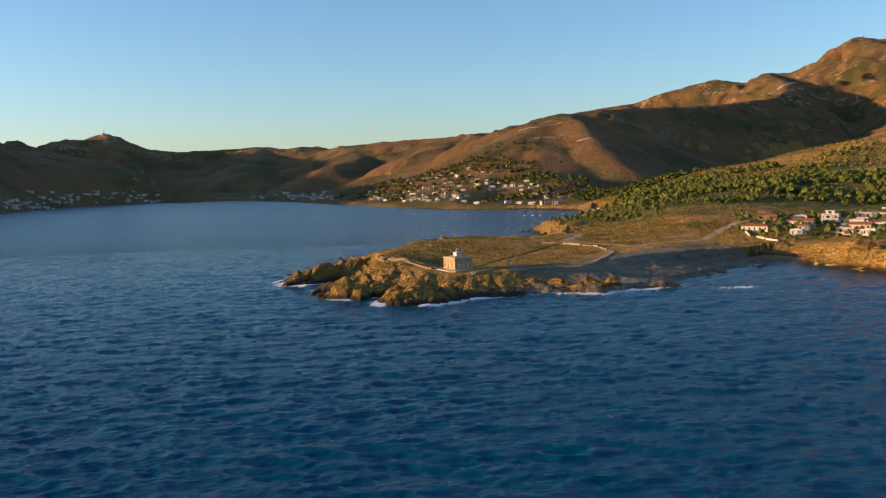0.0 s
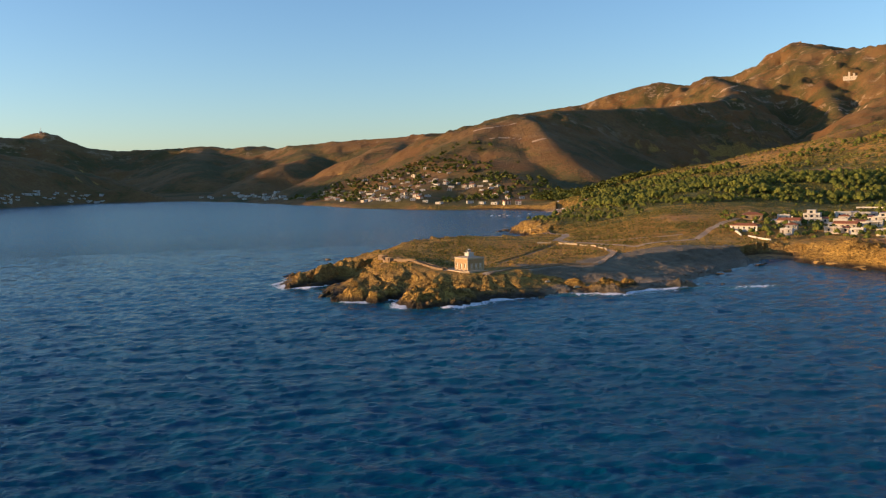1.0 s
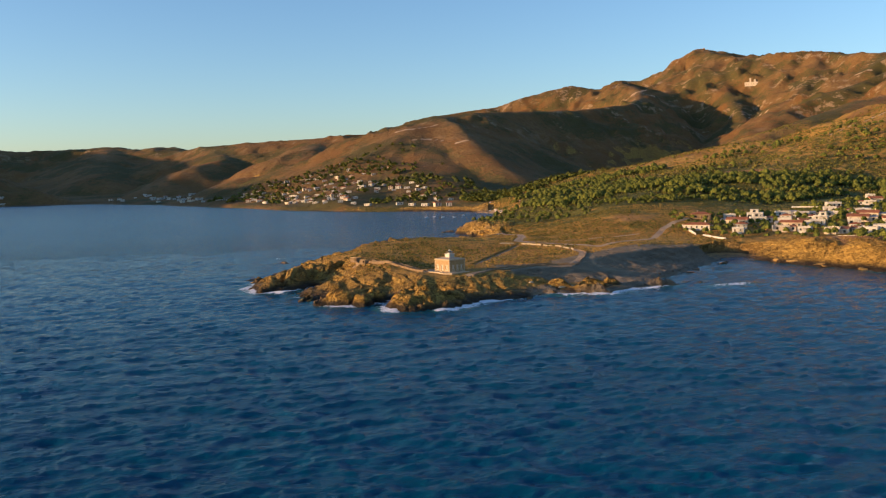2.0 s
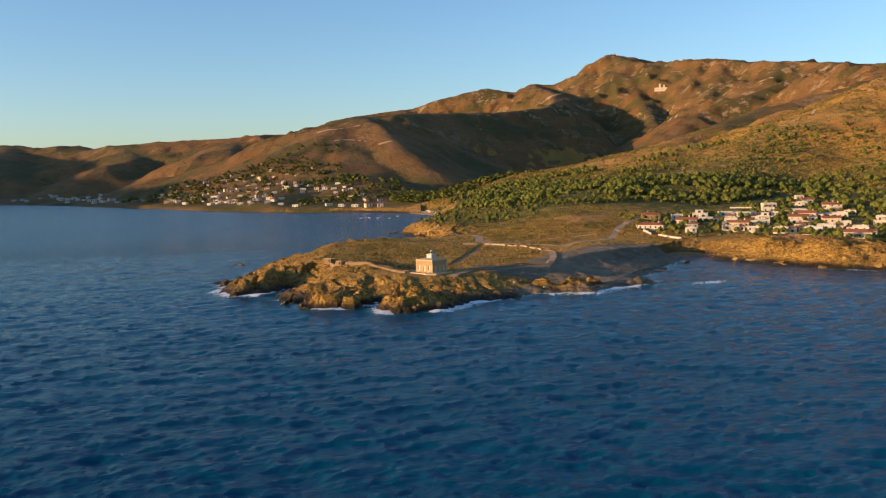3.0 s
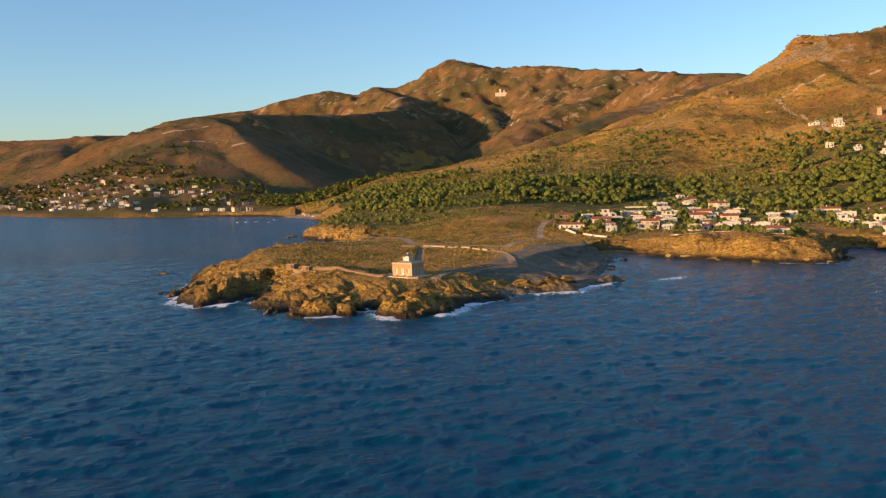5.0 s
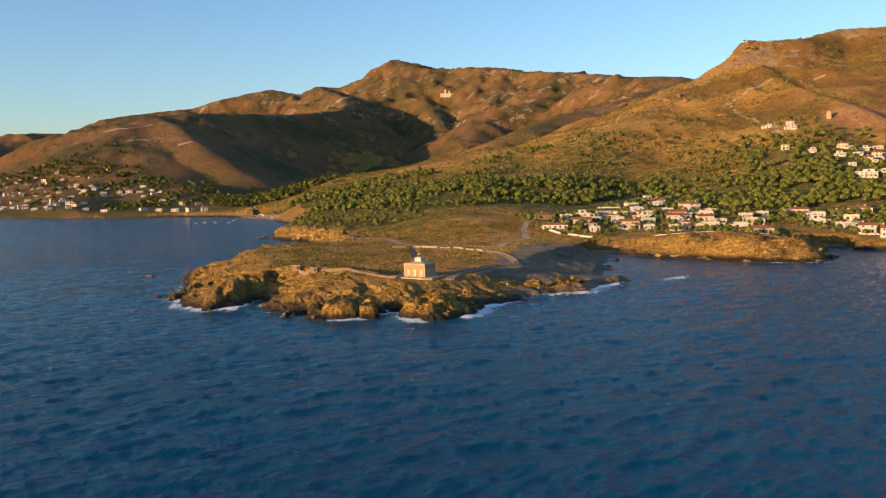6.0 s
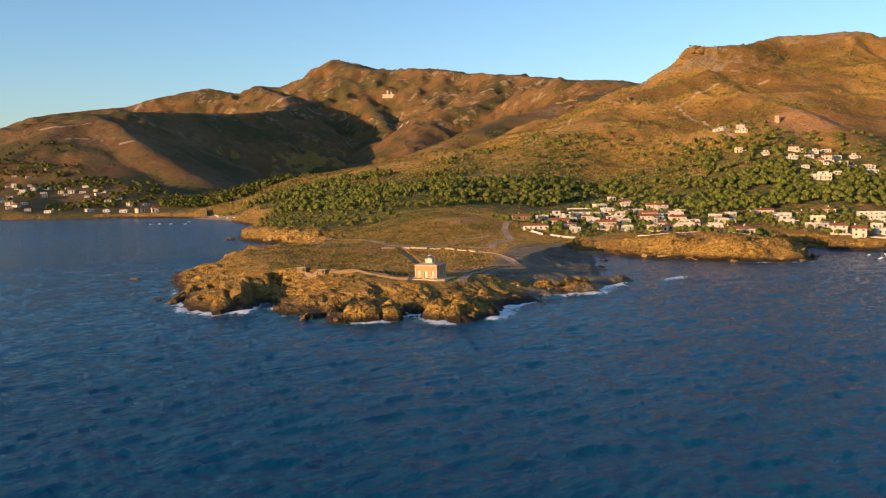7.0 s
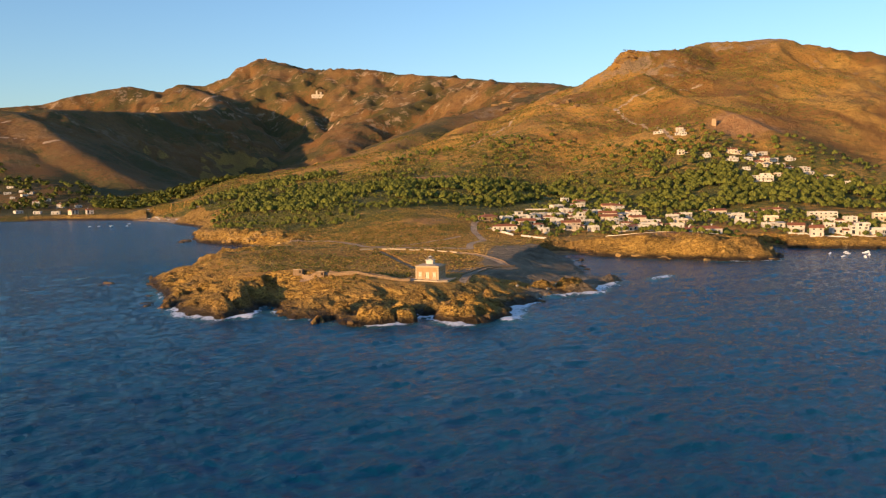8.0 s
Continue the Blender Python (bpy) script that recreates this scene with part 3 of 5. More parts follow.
def land_sheet(name, az, rad, label, tuck=False):
    """A fan-shaped stretch of the ground with its surface masks."""
    R, A = np.meshgrid(rad, az, indexing="ij")
    GX, GY = CX + R * np.sin(A), CY + R * np.cos(A)
    GZ, SD, SDJ, ROCKY = height(GX, GY)
    if tuck:
        GZ = GZ - 6.0 * step(rad[0] + 70, rad[0], R)
    gy_, gx_ = np.gradient(GZ)
    dr = np.gradient(rad)[:, None]
    da = R * np.gradient(az)[None, :]
    SLOPE = np.hypot(gy_ / dr, gx_ / da)
    path_mask = np.zeros(GX.shape)
    for pts, half in TRACKS + HILL_ROADS:
        d, _ = line_distance(GX, GY, pts)
        path_mask = np.maximum(path_mask, step(half + 1.3, half * 0.6, d))
    n_a, n_b = fbm(GX, GY, 120, 5, 3), fbm(GX, GY, 38, 4, 5)
    high = step(60, 330, GZ)
    rock_mask = np.clip(np.maximum(step(0.05, 0.5, ROCKY) * step(0.16, 0.55, SLOPE + 0.25 * (SDJ < 12)), step(0.62, 1.0, SLOPE) * 0.8 * (1 - 0.6 * step(60, 200, GZ))), 0, 1)
    crag_mask = step(90, 260, GZ) * step(0.18, 0.45, SLOPE)
    cliff_zone = (bell(GX, GY, 262, 365, 60, 60) + 1.3 * bell(GX, GY, 165, 680, 40, 110)) * step(0.3, 0.6, SLOPE)
    rock_mask = np.clip(rock_mask + 0.6 * cliff_zone, 0, 1)
    soil_mask = 0.55 * bell(GX, GY, 228, 566, 26, 40) + 0.95 * bell(GX, GY, 520, 850, 40, 22) + 0.9 * bell(GX, GY, 930, 640, 75, 60) + 0.55 * bell(GX, GY, 260, 390, 45, 30)
    soil_mask = np.clip(soil_mask + 0.28 * step(0.55, 0.75, n_a) * (1 - step(30, 120, GZ)), 0, 1)
    green_mask = 0.50 * (0.30 + 0.70 * n_b) + 0.5 * bell(GX, GY, 420, 760, 260, 200) + 0.22 * bell(GX, GY, 230, 700, 90, 110) + 0.4 * bell(GX, GY, 650, 480, 300, 170) + 0.22 * bell(GX, GY, 60, 535, 60, 25)
    green_mask = np.clip(green_mask + 0.04 * high + 0.4 * bell(GX, GY, 310, 1000, 90, 150) + 0.10 * bell(GX, GY, 760, 980, 330, 260) + 0.35 * bell(GX, GY, 350, 1450, 260, 260), 0, 1)
    sand_mask = np.clip(step(75, 45, np.hypot(GX - 312, GY - 1105)) * step(5, 3, GZ) + step(20, 10, np.hypot(GX - 226, GY - 443)) * step(4, 2, GZ) * 0.5, 0, 1)
    # where the slope's shade is painted in; left out on the sunlit ledges
    shade_rock_mask = step(50, 80, GX) * step(228, 205, GX) * step(475, 440, GY) * step(62, 48, SDJ + 0.10 * (GY - 380)) * 0.85
    shade_rock_mask *= 1 - np.clip(1.4 * (bell(GX, GY, 94, 349, 13, 7) + bell(GX, GY, 72, 358, 9, 5)), 0, 1)
    cell = np.maximum.reduce([GZ[:-1, :-1], GZ[1:, :-1], GZ[:-1, 1:], GZ[1:, 1:]])
    land = sheet(name, GX, GY, GZ, GROUND, cell > -4.5,
                 {"rock": rock_mask, "soil": soil_mask, "green": green_mask, "path": path_mask, "sand": sand_mask, "shade_rock": shade_rock_mask, "crag": crag_mask, "heath": np.clip(step(1150, 1450, GY) + step(1500, 1900, GX), 0, 1)})
    return tagged(land, label, "ground", kind="structure")


land_sheet("ground", np.radians(np.concatenate([np.arange(-40, 6, 0.14), np.arange(6, 40, 0.06), np.arange(40, 92.01, 0.12)])), log_steps([(225, 290, 0.006), (290, 480, 0.0023), (480, 790, 0.0037), (790, 1350, 0.0062)]),
           "dry rocky headland and coast with scrub and paths")
land_sheet("mountainside", np.radians(np.arange(-58, 92.01, 0.20)), log_steps([(1285, 5050, 0.0052)]),
           "brown scrub-covered mountains round the bay", True)

# ---- sea ----
az = np.radians(np.concatenate([np.arange(-180, -36, 6.0), np.arange(-36, 106, 0.22), np.arange(108, 180.1, 6.0)]))
rad = np.concatenate([[0.02], log_steps([(4, 60, 0.06), (60, 260, 0.0052), (260, 620, 0.0055), (620, 7000, 0.03)])])
R, A = np.meshgrid(rad, az, indexing="ij")
SX, SY = CX + R * np.sin(A), CY + R * np.cos(A)
calm = step(900, 300, R)
SZ = calm * (1.45 * (fbm(SX * 0.45 + 0.1 * SY, SY, 4.6, 4, 1, 0.6, True) - 0.6) + 0.75 * (fbm(SX * 0.5, SY, 17, 3, 4) - 0.5))
near_coast = (R > 230) & (R < 1800)
SDS = np.full(SX.shape, -500.0)
SDS[near_coast] = height(SX[near_coast], SY[near_coast], False)[2]
open_sea = step(470, 400, SY) * (step(150, 110, SX) + 0.5 * step(300, 200, SX) * step(110, 150, SX)) * (1 - 0.22 * bell(SX, SY, 85, 335, 45, 40)) + 0.55 * bell(SX, SY, -30, 470, 30, 50) + 0.5 * bell(SX, SY, 265, 335, 40, 20)
surge = fbm(SX, SY, 15, 4, 2)
foam = step(-10, 0.5, SDS) * np.clip(open_sea, 0, 1) * np.clip(0.70 + 0.12 * step(70, 30, SX) + 3.0 * (surge - 0.47), 0, 1)
foam = foam * (1 - bell(SX, SY, -16, 404, 6, 8))
foam = np.maximum(foam, 0.75 * bell(SX, SY, 158, 338, 15, 4.5))
foam = np.maximum(foam, 0.50 * bell(SX, SY, -22, 570, 10, 5))
foam = np.maximum(foam, 0.30 * step(-6, -1, SDS) * step(700, 500, SY))
sea = sheet("water", SX, SY, SZ + 0.35 * foam, WATER, None, {"foam": foam, "ripple": step(350, 1000, R)})
tagged(sea, "dark blue choppy sea with white surf at the rocks", "sea", kind="structure")

# ---- vegetation ----


def tuft_cloud(rng, shells, count, size):
    """Leaf tufts (bent quads) spread over flattened shells (x, y, z, radius, height). Returns vertices and quads."""
    vs, fs = [], []
    weights = np.array([s[3] ** 2 for s in shells])
    pick = rng.choice(len(shells), count, p=weights / weights.sum())
    for i in pick:
        cx, cy, cz, r, hgt = shells[i]
        a, u = rng.uniform(0, 2 * math.pi), rng.uniform(-0.35, 1.0)
        w = math.sqrt(max(0.0, 1 - u * u))
        k = rng.uniform(0.78, 1.06)
        p = Vector((cx + r * w * math.cos(a) * k, cy + r * w * math.sin(a) * k, cz + hgt * u * k))
        out_dir = Vector((w * math.cos(a), w * math.sin(a), 0.35 + u)).normalized()
        out_dir = (out_dir + Vector(rng.normal(0, 0.26, 3))).normalized()
        t1 = out_dir.cross(Vector(rng.normal(0, 1, 3))).normalized()
        t2 = out_dir.cross(t1)
        s = size * rng.uniform(0.6, 1.35)
        n = len(vs)
        vs += [p + t1 * s, p + t2 * s * 0.8 + out_dir * s * 0.3, p - t1 * s, p - t2 * s * 0.8 + out_dir * s * 0.25]
        fs.append((n, n + 1, n + 2, n + 3))
    return vs, fs


def pine_shells(rng, crown):
    """Flat-topped crown of a stone pine as a handful of cushions."""
    shells = [(0, 0, 3.7, crown * 0.80, 2.7)]
    for k in range(6):
        a = k * 1.05 + rng.uniform(-0.3, 0.3)
        d = crown * rng.uniform(0.42, 0.64)
        shells.append((d * math.cos(a), d * math.sin(a), 3.1 + rng.uniform(-0.6, 0.6), crown * rng.uniform(0.38, 0.54), rng.uniform(1.5, 2.1)))
    return shells


def crown_body(rng, shells, around, up):
    """The dense inside of a crown: uneven cushions, one for each shell. Returns vertices and quads."""
    vs, fs = [], []
    for cx, cy, cz, r, hgt in shells:
        n0 = len(vs)
        for j in range(up + 1):
            e = -0.5 + (math.pi / 2 + 0.42) * j / up
            for k in range(around):
                a = 2 * math.pi * (k + 0.5 * (j % 2)) / around
                w = 0.88 * rng.uniform(0.86, 1.08)
                vs.append(Vector((cx + r * w * math.cos(e) * math.cos(a), cy + r * w * math.cos(e) * math.sin(a), cz + hgt * w * math.sin(e))))
        for j in range(up):
            for k in range(around):
                q = n0 + j * around
                fs.append((q + k, q + (k + 1) % around, q + around + (k + 1) % around, q + around + k))
    return vs, fs


def pine_prototype(seed, tufts=420):
    rng = np.random.RandomState(seed)
    crown_r = rng.uniform(3.2, 4.2)
    shells = pine_shells(rng, crown_r)
    tree = root("pine_tree", Matrix(), "umbrella-shaped green stone pine on dry slope", "tree", "stone pines")
    g = Geo()
    bend = Vector((rng.uniform(-0.4, 0.4), rng.uniform(-0.4, 0.4), 0))
    knee = bend + Vector((0, 0, 2.5))
    g.tube((0, 0, -0.8), knee, 0.30, 0.22, 7)
    for s in shells[1:]:
        g.tube(knee, (s[0] * 0.75, s[1] * 0.75, s[2] - 0.2), 0.15, 0.05, 5)
    part("trunk", g, BARK, tree)
    g = Geo()
    g.add(*crown_body(rng, shells, 9, 4))
    g.add(*tuft_cloud(rng, shells, tufts, 0.34))
    part("crown", g, NEEDLES, tree)
    return tree


def merged(name, template_v, template_f, places, material, label, category):
    """Many copies of one template joined into one mesh of stuff. places: rows of x, y, z, scale, turn, squash."""
    tv, tf = np.array([tuple(v) for v in template_v]), np.array(template_f)
    p = np.array(places)
    c, s = np.cos(p[:, 4]), np.sin(p[:, 4])
    x = (tv[None, :, 0] * c[:, None] - tv[None, :, 1] * s[:, None]) * p[:, 3:4] + p[:, 0:1]
    y = (tv[None, :, 0] * s[:, None] + tv[None, :, 1] * c[:, None]) * p[:, 3:4] + p[:, 1:2]
    z = tv[None, :, 2] * (p[:, 3] * p[:, 5])[:, None] + p[:, 2:3]
    co = np.stack([x, y, z], -1).reshape(-1, 3)
    fs = (tf[None] + (np.arange(len(p)) * len(tv))[:, None, None]).reshape(-1, tf.shape[1])
    me = bpy.data.meshes.new(name)
    me.vertices.add(len(co))
    me.vertices.foreach_set("co", co.astype(np.float32).reshape(-1))
    n = tf.shape[1]
    me.loops.add(fs.size)
    me.loops.foreach_set("vertex_index", fs.astype(np.int32).reshape(-1))
    me.polygons.add(len(fs))
    me.polygons.foreach_set("loop_start", np.arange(0, n * len(fs), n, dtype=np.int32))
    me.polygons.foreach_set("loop_total", np.full(len(fs), n, np.int32))
    me.materials.append(material)
    me.update()
    me.validate()
    return tagged(new(name, me), label, category, kind="stuff")


def inside(x, y, poly):
    hit = np.zeros(np.shape(x), bool)
    for (ax, ay), (bx, by) in zip(poly, poly[1:] + poly[:1]):
        if ay != by:
            hit ^= ((ay > y) != (by > y)) & (x < (bx - ax) * (y - ay) / (by - ay) + ax)
    return hit


WOOD_BACK = [(245, 760), (252, 690), (272, 645), (327, 655), (352, 628), (420, 640), (530, 672), (600, 610), (690, 640), (640, 735), (516, 806), (452, 840), (432, 958), (332, 985), (275, 922)]
WOOD_EAST = [(478, 568), (455, 500), (505, 462), (530, 425), (560, 352), (820, 400), (790, 480), (715, 560), (690, 640), (600, 610), (530, 672)]
WOOD_NORTH = [(285, 930), (330, 985), (432, 958), (560, 1050), (480, 1120), (380, 1110), (312, 1050)]
WOOD_BAY = [(320, 1330), (345, 1270), (420, 1260), (600, 1330), (620, 1420), (480, 1480), (360, 1440)]

# houses: x, y, turn of the front, style letter
NEAR_VILLAGE = [
    (247, 508, -42, "L"), (272, 545, -30, "O"), (297, 548, -35, "W"), (324, 556, -40, "W"), (349, 558, -30, "W"), (284, 519, -38, "T"), (320, 517, -35, "W"),
    (262, 486, -40, "s"), (292, 484, -40, "C"), (357, 547, -35, "W"), (420, 590, -25, "W"), (454, 588, -40, "W"), (497, 636, -30, "s"), (350, 518, -45, "W"),
    (451, 555, -35, "C"), (386, 514, -40, "T"), (350, 486, -40, "s"), (305, 452, -42, "C"),
]
NEAR_VILLAGE_EAST = [
    (322, 442, -48, "W"), (426, 512, -40, "C"), (299, 470, -45, "s"), (288, 379, -50, "L"), (340, 450, -45, "W"), (466, 458, -50, "T"), (451, 434, -55, "W"),
    (462, 424, -50, "s"), (478, 413, -55, "T"), (399, 386, -50, "W"), (330, 462, -40, "s"), (375, 480, -35, "C"), (402, 538, -35, "W"), (365, 500, -45, "T"),
]
NEAR_VILLAGE_INFILL = [
    (309, 532, -35, "W"), (336, 537, -40, "s"), (372, 532, -35, "W"), (392, 560, -30, "W"), (404, 500, -40, "W"), (330, 497, -42, "W"), (310, 497, -40, "T"), (274, 500, -40, "s"),
    (436, 536, -40, "2"), (366, 462, -42, "W"), (388, 450, -45, "C"), (352, 434, -46, "W"), (340, 416, -48, "s"), (412, 470, -45, "W"), (434, 470, -48, "W"), (306, 400, -50, "s"),
    (470, 600, -30, "C"), (412, 412, -50, "W"), (436, 400, -52, "C"),
]
BAY_HOUSES = [
    (373, 357, -60, "2"), (461, 371, -62, "H"), (366, 341, -60, "2"), (444, 360, -60, "W"), (443, 345, -62, "2"), (388, 334, -60, "W"), (388, 322, -60, "2"), (394, 311, -65, "W"),
    (479, 335, -60, "2"), (415, 350, -58, "s"), (425, 331, -60, "W"), (420, 312, -60, "C"), (460, 310, -62, "W"),
]
HILL_HOUSES = [
    (650, 497, -58, "H"), (730, 473, -60, "T"), (771, 454, -60, "W"), (852, 728, -50, "W"), (864, 705, -50, "2"), (848, 692, -50, "W"), (749, 642, -52, "2"), (743, 605, -52, "W"),
    (785, 593, -52, "2"), (739, 570, -55, "W"), (762, 563, -55, "W"), (770, 546, -55, "2"), (754, 537, -55, "C"), (768, 527, -55, "W"), (764, 515, -55, "s"), (734, 538, -55, "2"),
    (768, 497, -58, "W"), (800, 575, -55, "W"), (790, 545, -55, "W"), (700, 505, -58, "C"), (828, 573, -55, "W"), (813, 535, -55, "W"), (700, 537, -55, "s"), (785, 480, -58, "C"), (784, 508, -56, "W"),
]
rng = np.random.RandomState(7)
ALL_SITES = [(x, y) for x, y, _, _ in NEAR_VILLAGE + NEAR_VILLAGE_EAST + NEAR_VILLAGE_INFILL + BAY_HOUSES + HILL_HOUSES]


def scatter(count, box, accept, gap, clear=()):
    """Random places in a box that accept() likes (0..1), at least gap apart and clear of sites."""
    x0, y0, x1, y1 = box
    x, y = rng.uniform(x0, x1, count), rng.uniform(y0, y1, count)
    ok = rng.rand(count) < accept(x, y)
    x, y = x[ok], y[ok]
    for cx, cy, r in clear:
        far_enough = np.hypot(x - cx, y - cy) > r
        x, y = x[far_enough], y[far_enough]
    grid, out_xy = {}, []
    for px_, py_ in zip(x, y):
        key = (int(px_ // gap), int(py_ // gap))
        near = [q for i in (-1, 0, 1) for j in (-1, 0, 1) for q in grid.get((key[0] + i, key[1] + j), ())]
        if all((px_ - q[0]) ** 2 + (py_ - q[1]) ** 2 > gap * gap for q in near):
            grid.setdefault(key, []).append((px_, py_))
            out_xy.append((px_, py_))
    return np.array(out_xy)


def placed(xy, lo, hi, sink=0.3):
    z = height(xy[:, 0], xy[:, 1])[0] - sink
    n = len(xy)
    return np.stack([xy[:, 0], xy[:, 1], z, rng.uniform(lo, hi, n), rng.uniform(0, 6.28, n), rng.uniform(0.85, 1.15, n)], -1)


HOUSE_CLEAR = [(x, y, 8.5) for x, y in ALL_SITES] + [(x - 8, y - 8, 6.5) for x, y in ALL_SITES] + [(x - 13, y - 9, 9) for x, y, _, _ in HILL_HOUSES] + [(520, 848, 34), (228, 568, 22), (935, 640, 60)]
woods = scatter(17000, (200, 340, 840, 1125), lambda x, y: np.where(inside(x, y, WOOD_BACK), 0.95, np.where(inside(x, y, WOOD_EAST), 0.8, np.where(inside(x, y, WOOD_NORTH), 0.55, 0))) * step(0.34, 0.52, fbm(x, y, 60, 3, 2)), 4.7, HOUSE_CLEAR)
gardens = scatter(3000, (235, 300, 520, 640), lambda x, y: (np.min([np.hypot(x - a, y - b) for a, b in ALL_SITES], axis=0) < 24) * 0.7 * (coast_distance(x, y) > 14), 3.8, [(x, y, 7.0) for x, y in ALL_SITES])
slope_pines = scatter(1900, (150, 640, 430, 1130), lambda x, y: 0.8 * (coast_distance(x, y) > 16) * step(0.34, 0.55, fbm(x, y, 50, 3, 4)), 6.5, HOUSE_CLEAR)
hill_pines = scatter(700, (640, 420, 900, 720), lambda x, y: 0.45 * np.ones_like(x), 8.0, HOUSE_CLEAR)
stray_pines = scatter(1500, (420, 620, 820, 1020), lambda x, y: 0.55 * step(0.44, 0.66, fbm(x, y, 80, 3, 3)), 9.0, HOUSE_CLEAR)
order = np.argsort(np.hypot(woods[:, 0] - 250, woods[:, 1] - 520))
garden_count = min(120, len(gardens))
near_trees = np.concatenate([gardens[:garden_count], slope_pines[:60], woods[order][:240 - garden_count]])
pines = [pine_prototype(40 + k) for k in range(5)]
spots = placed(near_trees, 0.7, 1.15)
spots[:garden_count, 3] *= 0.68
spots[garden_count:garden_count + 60, 3] *= 0.7
for k, (x, y, z, s, turn, squash) in enumerate(spots):
    m = Matrix.LocRotScale((x, y, z), Euler((0, 0, turn)), (s, s, s * squash))
    if k < 5:
        pines[k].matrix_world = m
    else:
        copy_thing(pines[k % 5], m)

t_rng = np.random.RandomState(3)
forest_shells = pine_shells(t_rng, 3.8)
forest_v, forest_f = crown_body(t_rng, forest_shells[:1] + forest_shells[1:6:2], 7, 2)
more_v, more_f = tuft_cloud(t_rng, forest_shells, 54, 0.5)
forest_f += [tuple(i + len(forest_v) for i in f) for f in more_f]
forest_v += more_v
rest = np.concatenate([placed(np.concatenate([woods[order][240 - garden_count:], hill_pines, stray_pines]), 0.8, 1.35), placed(gardens[garden_count:], 0.42, 0.85), placed(slope_pines[60:], 0.4, 0.95)])
merged("pine_wood", forest_v, forest_f, rest, NEEDLES, "dense green stone pine wood on the slope", "forest")
trunk = Geo().tube((0, 0, -1), (0.2, 0.1, 4.2), 0.26, 0.14, 4)
merged("pine_trunks", trunk.v, [f for f in trunk.f if len(f) == 4], rest, BARK, "brown trunks of the pine wood", "forest")
far_v, far_f = tuft_cloud(t_rng, pine_shells(t_rng, 3.8), 34, 1.7)
far_wood = scatter(2600, (310, 1250, 640, 1490), lambda x, y: inside(x, y, WOOD_BAY) * 0.95, 7.0)
far_dots = scatter(2200, (-140, 1330, 420, 2050), lambda x, y: 0.75 * (coast_distance(x, y) > 25) * step(0.40, 0.6, fbm(x, y, 90, 3, 1)), 9.0)
merged("distant_pines", far_v, far_f, placed(np.concatenate([far_wood, far_dots]), 0.8, 1.5), NEEDLES, "distant green pines between the houses of the bay", "forest")

bush_v, bush_f = tuft_cloud(t_rng, [(0, 0, 0.25, 0.8, 0.55), (0.5, 0.2, 0.15, 0.5, 0.4)], 13, 0.36)
on_head = scatter(17000, (-10, 385, 240, 640), lambda x, y: (coast_distance(x, y) > 20) * np.clip(0.08 + 1.2 * step(0.47, 0.66, fbm(x, y, 24, 3, 5)), 0, 1) * step(330, 400, y + 0.0 * x) * (1 - 0.75 * bell(x, y, 85, 430, 40, 30)) * (1 - step(50, 70, x) * step(475, 440, y) * step(66, 50, coast_distance(x, y))), 1.1, [(43, 376, 11)])
on_slope = scatter(22000, (145, 500, 420, 1000), lambda x, y: (coast_distance(x, y) > 12) * (0.12 + 0.88 * step(0.36, 0.62, fbm(x, y, 30, 3, 1))), 1.5, HOUSE_CLEAR)
bushes = np.concatenate([on_head, on_slope])
for pts, half in TRACKS:
    bushes = bushes[line_distance(bushes[:, 0], bushes[:, 1], pts)[0] > half + 1.2]
merged("shrubs", bush_v, bush_f, placed(bushes, 0.35, 0.95, 0.06), SHRUB, "low olive-green maquis shrubs over dry grass", "shrubs")
# dry grass: upright blades in tussocks that catch the low sun
blade_v, blade_f = [], []
for k in range(7):
    a, d = t_rng.uniform(0, 6.28), t_rng.uniform(0.1, 0.7)
    x, y, hgt, wd = d * math.cos(2.4 * k), d * math.sin(2.4 * k), t_rng.uniform(0.35, 0.75), t_rng.uniform(0.22, 0.4)
    blade_f.append(tuple(len(blade_v) + j for j in range(4)))
    blade_v += [(x - wd * math.cos(a), y - wd * math.sin(a), -0.1), (x + wd * math.cos(a), y + wd * math.sin(a), -0.1), (x + 0.7 * wd * math.cos(a) + 0.1, y + 0.7 * wd * math.sin(a), hgt), (x - 0.7 * wd * math.cos(a) + 0.1, y - 0.7 * wd * math.sin(a), hgt)]
meadow = scatter(30000, (15, 385, 300, 640), lambda x, y: (coast_distance(x, y) > 22) * (0.25 + 0.75 * step(0.38, 0.6, fbm(x, y, 22, 3, 1))) * (1 - step(50, 70, x) * step(475, 440, y) * step(56, 44, coast_distance(x, y))), 1.25, HOUSE_CLEAR + [(43, 376, 11)])
for pts, half in TRACKS:
    meadow = meadow[line_distance(meadow[:, 0], meadow[:, 1], pts)[0] > half + 0.8]
merged("dry_grass", blade_v, blade_f, placed(meadow, 0.35, 0.75, 0.03), STRAW, "golden dry grass tussocks on the headland", "grass")
hill_v, hill_f = tuft_cloud(t_rng, [(0, 0, 0.3, 1.0, 0.7)], 7, 0.8)
on_hill = scatter(48000, (420, 640, 1400, 1350), lambda x, y: 0.85 * step(0.34, 0.62, fbm(x, y, 70, 4, 0)) + 0.08, 2.6, HOUSE_CLEAR)
merged("hill_scrub", hill_v, hill_f, placed(on_hill, 0.6, 1.5, 0.1), SHRUB, "dark scrub dotted over the dry hillside", "shrubs")

# ---- houses ----


